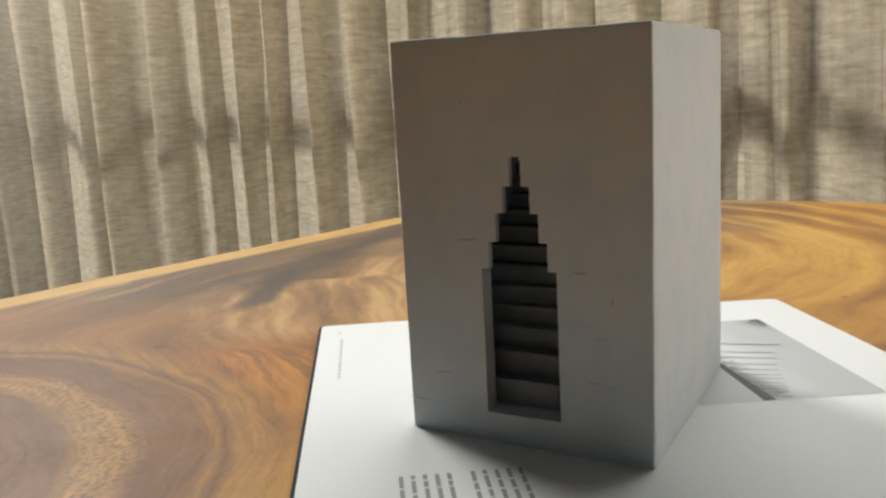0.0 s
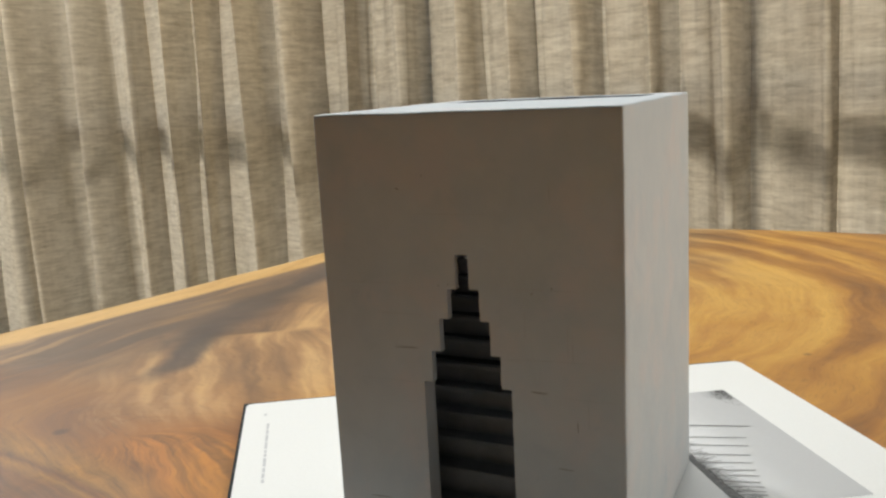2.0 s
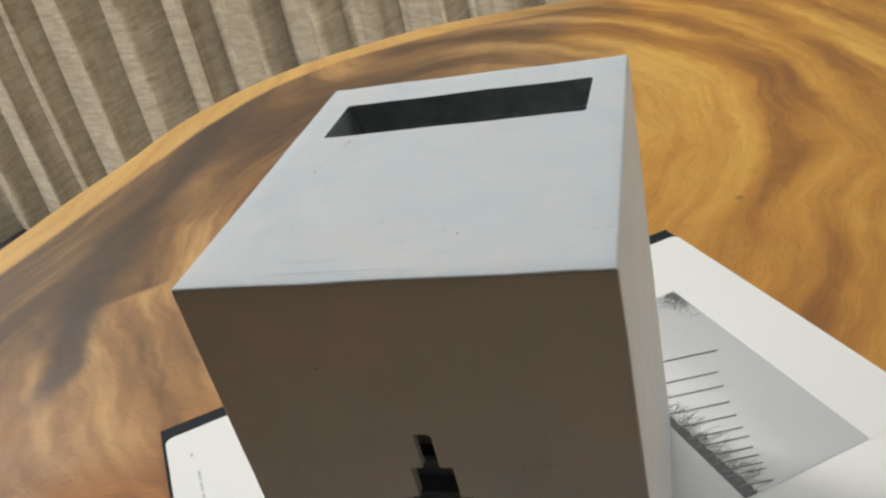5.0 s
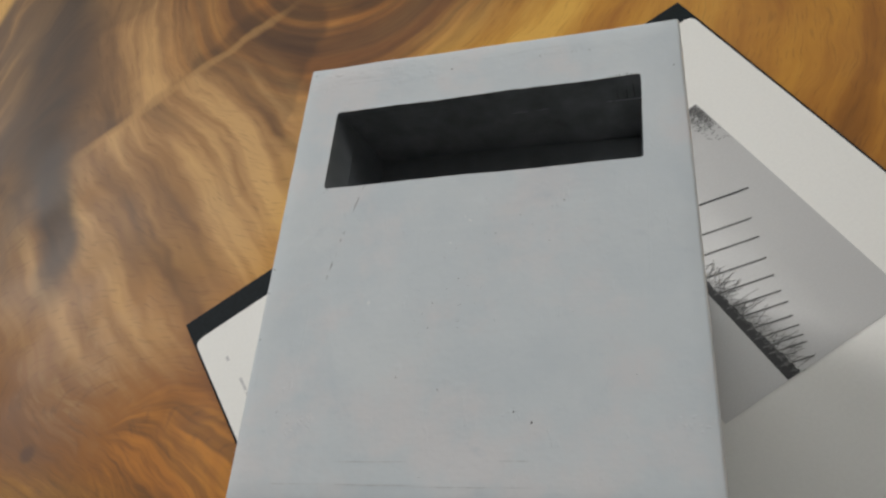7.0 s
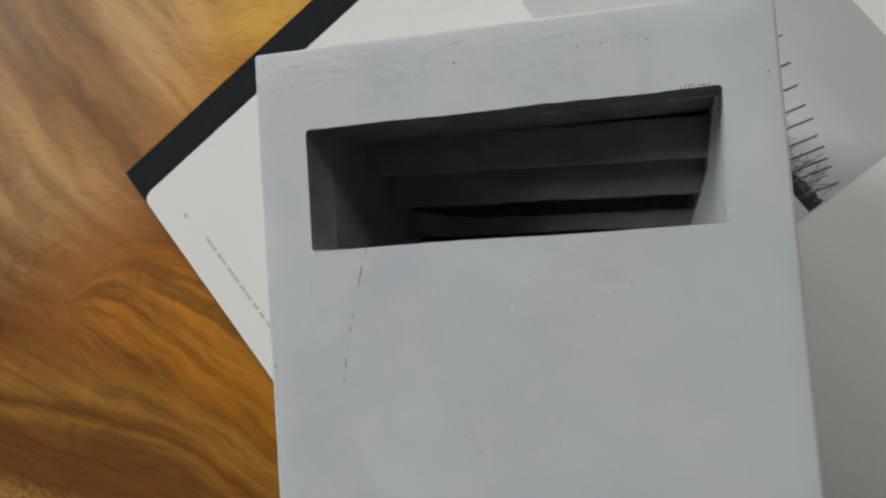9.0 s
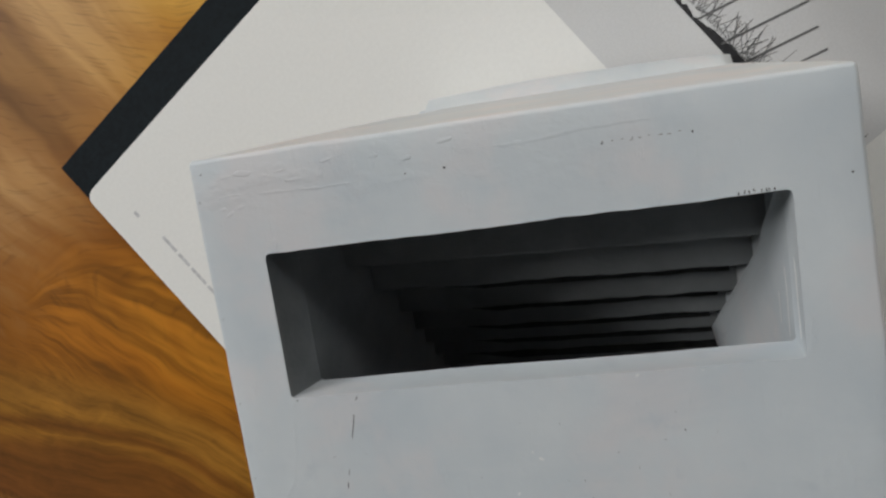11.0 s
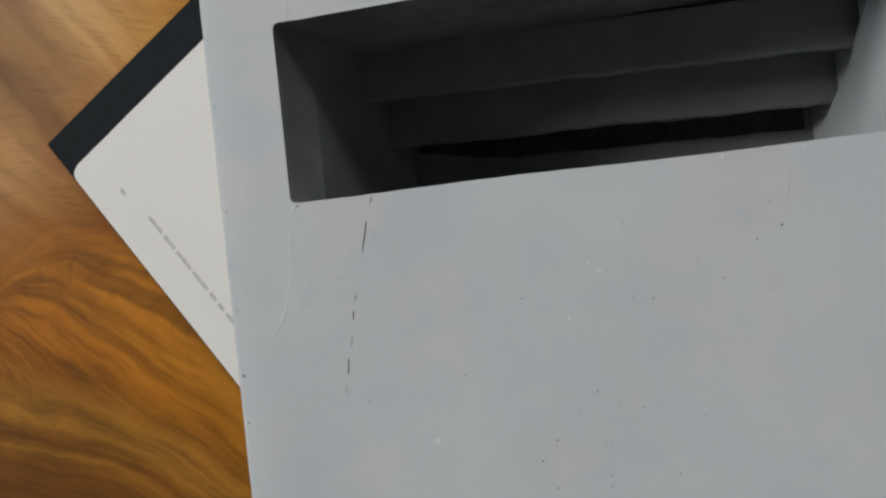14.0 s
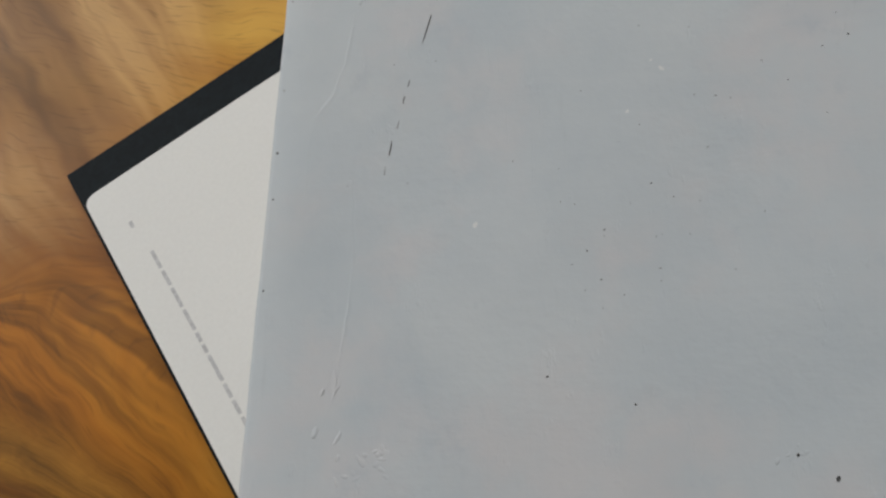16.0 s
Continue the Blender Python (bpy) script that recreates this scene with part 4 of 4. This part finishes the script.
    for x, y, length, width, turn in spots:
        bm = bmesh.new()
        bmesh.ops.create_icosphere(bm, subdivisions=2, radius=1.0)
        bmesh.ops.transform(bm, matrix=pose(x, y, on_top(x, y) - 0.00002, 0, 0, math.degrees(turn)) @ Matrix.Diagonal((length / 2, width / 2, 0.00005, 1)), verts=bm.verts)
        part("paint_lump", bm, PAINT, block, smooth=True)
    # fine joint lines under the paint of the top, beside its front edge
    for x, y, length in ((0.030, 0.0046, 0.026), (0.056, 0.0043, 0.030), (0.034, 0.0094, 0.016), (0.063, 0.0096, 0.007), (0.014, 0.0046, 0.009)):
        fleck("joint_line", x, y, length, 0.00022, rnd.uniform(-0.006, 0.006), GROOVE)
    # the foot of the back swells out over the page, past the notch in its corner
    bm = bmesh.new()
    cuts = 24
    rings = []
    for k in range(cuts + 1):
        f = k / cuts
        x = 0.0042 + 0.0935 * f
        out = 0.1276 + 0.0012 * min(1.0, f * 3.0) ** 0.7 - 0.0016 * f ** 6 + 0.00025 * noise.noise(Vector((x * 90, 3, 0)))
        rings.append([bm.verts.new(p) for p in ((x, 0.1150, -0.001), (x, out, -0.001), (x, out - 0.0004, 0.009), (x, out - 0.0030, 0.0150), (x, 0.1222, 0.022), (x, 0.1150, 0.024))])
    for a, b in zip(rings, rings[1:]):
        for k in range(6):
            bm.faces.new((a[k], b[k], b[(k + 1) % 6], a[(k + 1) % 6]))
    bm.faces.new(rings[0])
    bm.faces.new(rings[-1][::-1])
    bmesh.ops.recalc_face_normals(bm, faces=bm.faces)
    part("foot", bm, PAINT, block, smooth=True)
    # scratches, specks and joint lines on the front
    marks = [(0.0170, 0.0262, 0.0090, 0.05), (0.0060, 0.0135, 0.0120, -0.06), (0.0800, 0.0290, 0.0055, 0.0), (0.0870, 0.0280, 0.0050, 0.02), (0.0930, 0.0090, 0.0060, 0.0),
             (0.0745, 0.1010, 0.0009, 0.4), (0.0465, 0.1025, 0.0006, 0.2), (0.0880, 0.0600, 0.0040, 1.55), (0.0840, 0.0460, 0.0050, 0.0), (0.0300, 0.1330, 0.0016, -0.3),
             (0.0305, 0.0806, 0.0100, 0.03), (0.0760, 0.0697, 0.0050, -0.1), (0.0810, 0.1030, 0.0010, 1.2), (0.0430, 0.1020, 0.0006, 0.0), (0.0100, 0.1210, 0.0006, 0.5), (0.0390, 0.1370, 0.0007, 1.0), (0.0760, 0.0700, 0.0060, 0.0)]
    lines = [(0.0790, 0.0802, 0.0260, 0.03), (0.0855, 0.0865, 0.0115, 1.57), (0.0810, 0.1310, 0.0060, 1.6), (0.0780, 0.1022, 0.0240, 0.0), (0.0920, 0.0690, 0.0180, 0.01), (0.0915, 0.0640, 0.0100, 1.56),
             (0.0220, 0.0690, 0.0240, 0.0), (0.0150, 0.1020, 0.0280, 0.01), (0.0500, 0.1250, 0.0300, 0.0), (0.0720, 0.0910, 0.0100, 1.57), (0.0280, 0.0920, 0.0180, 0.0), (0.0870, 0.0845, 0.0090, 1.57), (0.0645, 0.0796, 0.0130, -0.05), (0.0300, 0.0812, 0.0100, 0.0)]
    for name, group, material, half in (("scratch", marks, SCRATCH, 0.00014), ("joint_line", lines, GROOVE, 0.00009)):
        for x, z, length, turn in group:
            bm = bmesh.new()
            ring = []
            for k in range(12):
                a = 2 * math.pi * k / 12
                px, pz = length / 2 * math.cos(a), half * math.sin(a) * rnd.uniform(0.6, 1.4)
                qx, qz = x + px * math.cos(turn) - pz * math.sin(turn), z + px * math.sin(turn) + pz * math.cos(turn)
                ring.append(bm.verts.new((qx, on_front(qx, qz) - 0.00004, qz)))
            mid = bm.verts.new((x, on_front(x, z) - 0.00004, z))
            for k in range(12):
                bm.faces.new((ring[k], ring[(k + 1) % 12], mid))
            part(name, bm, material, block)
    return block


build_block()
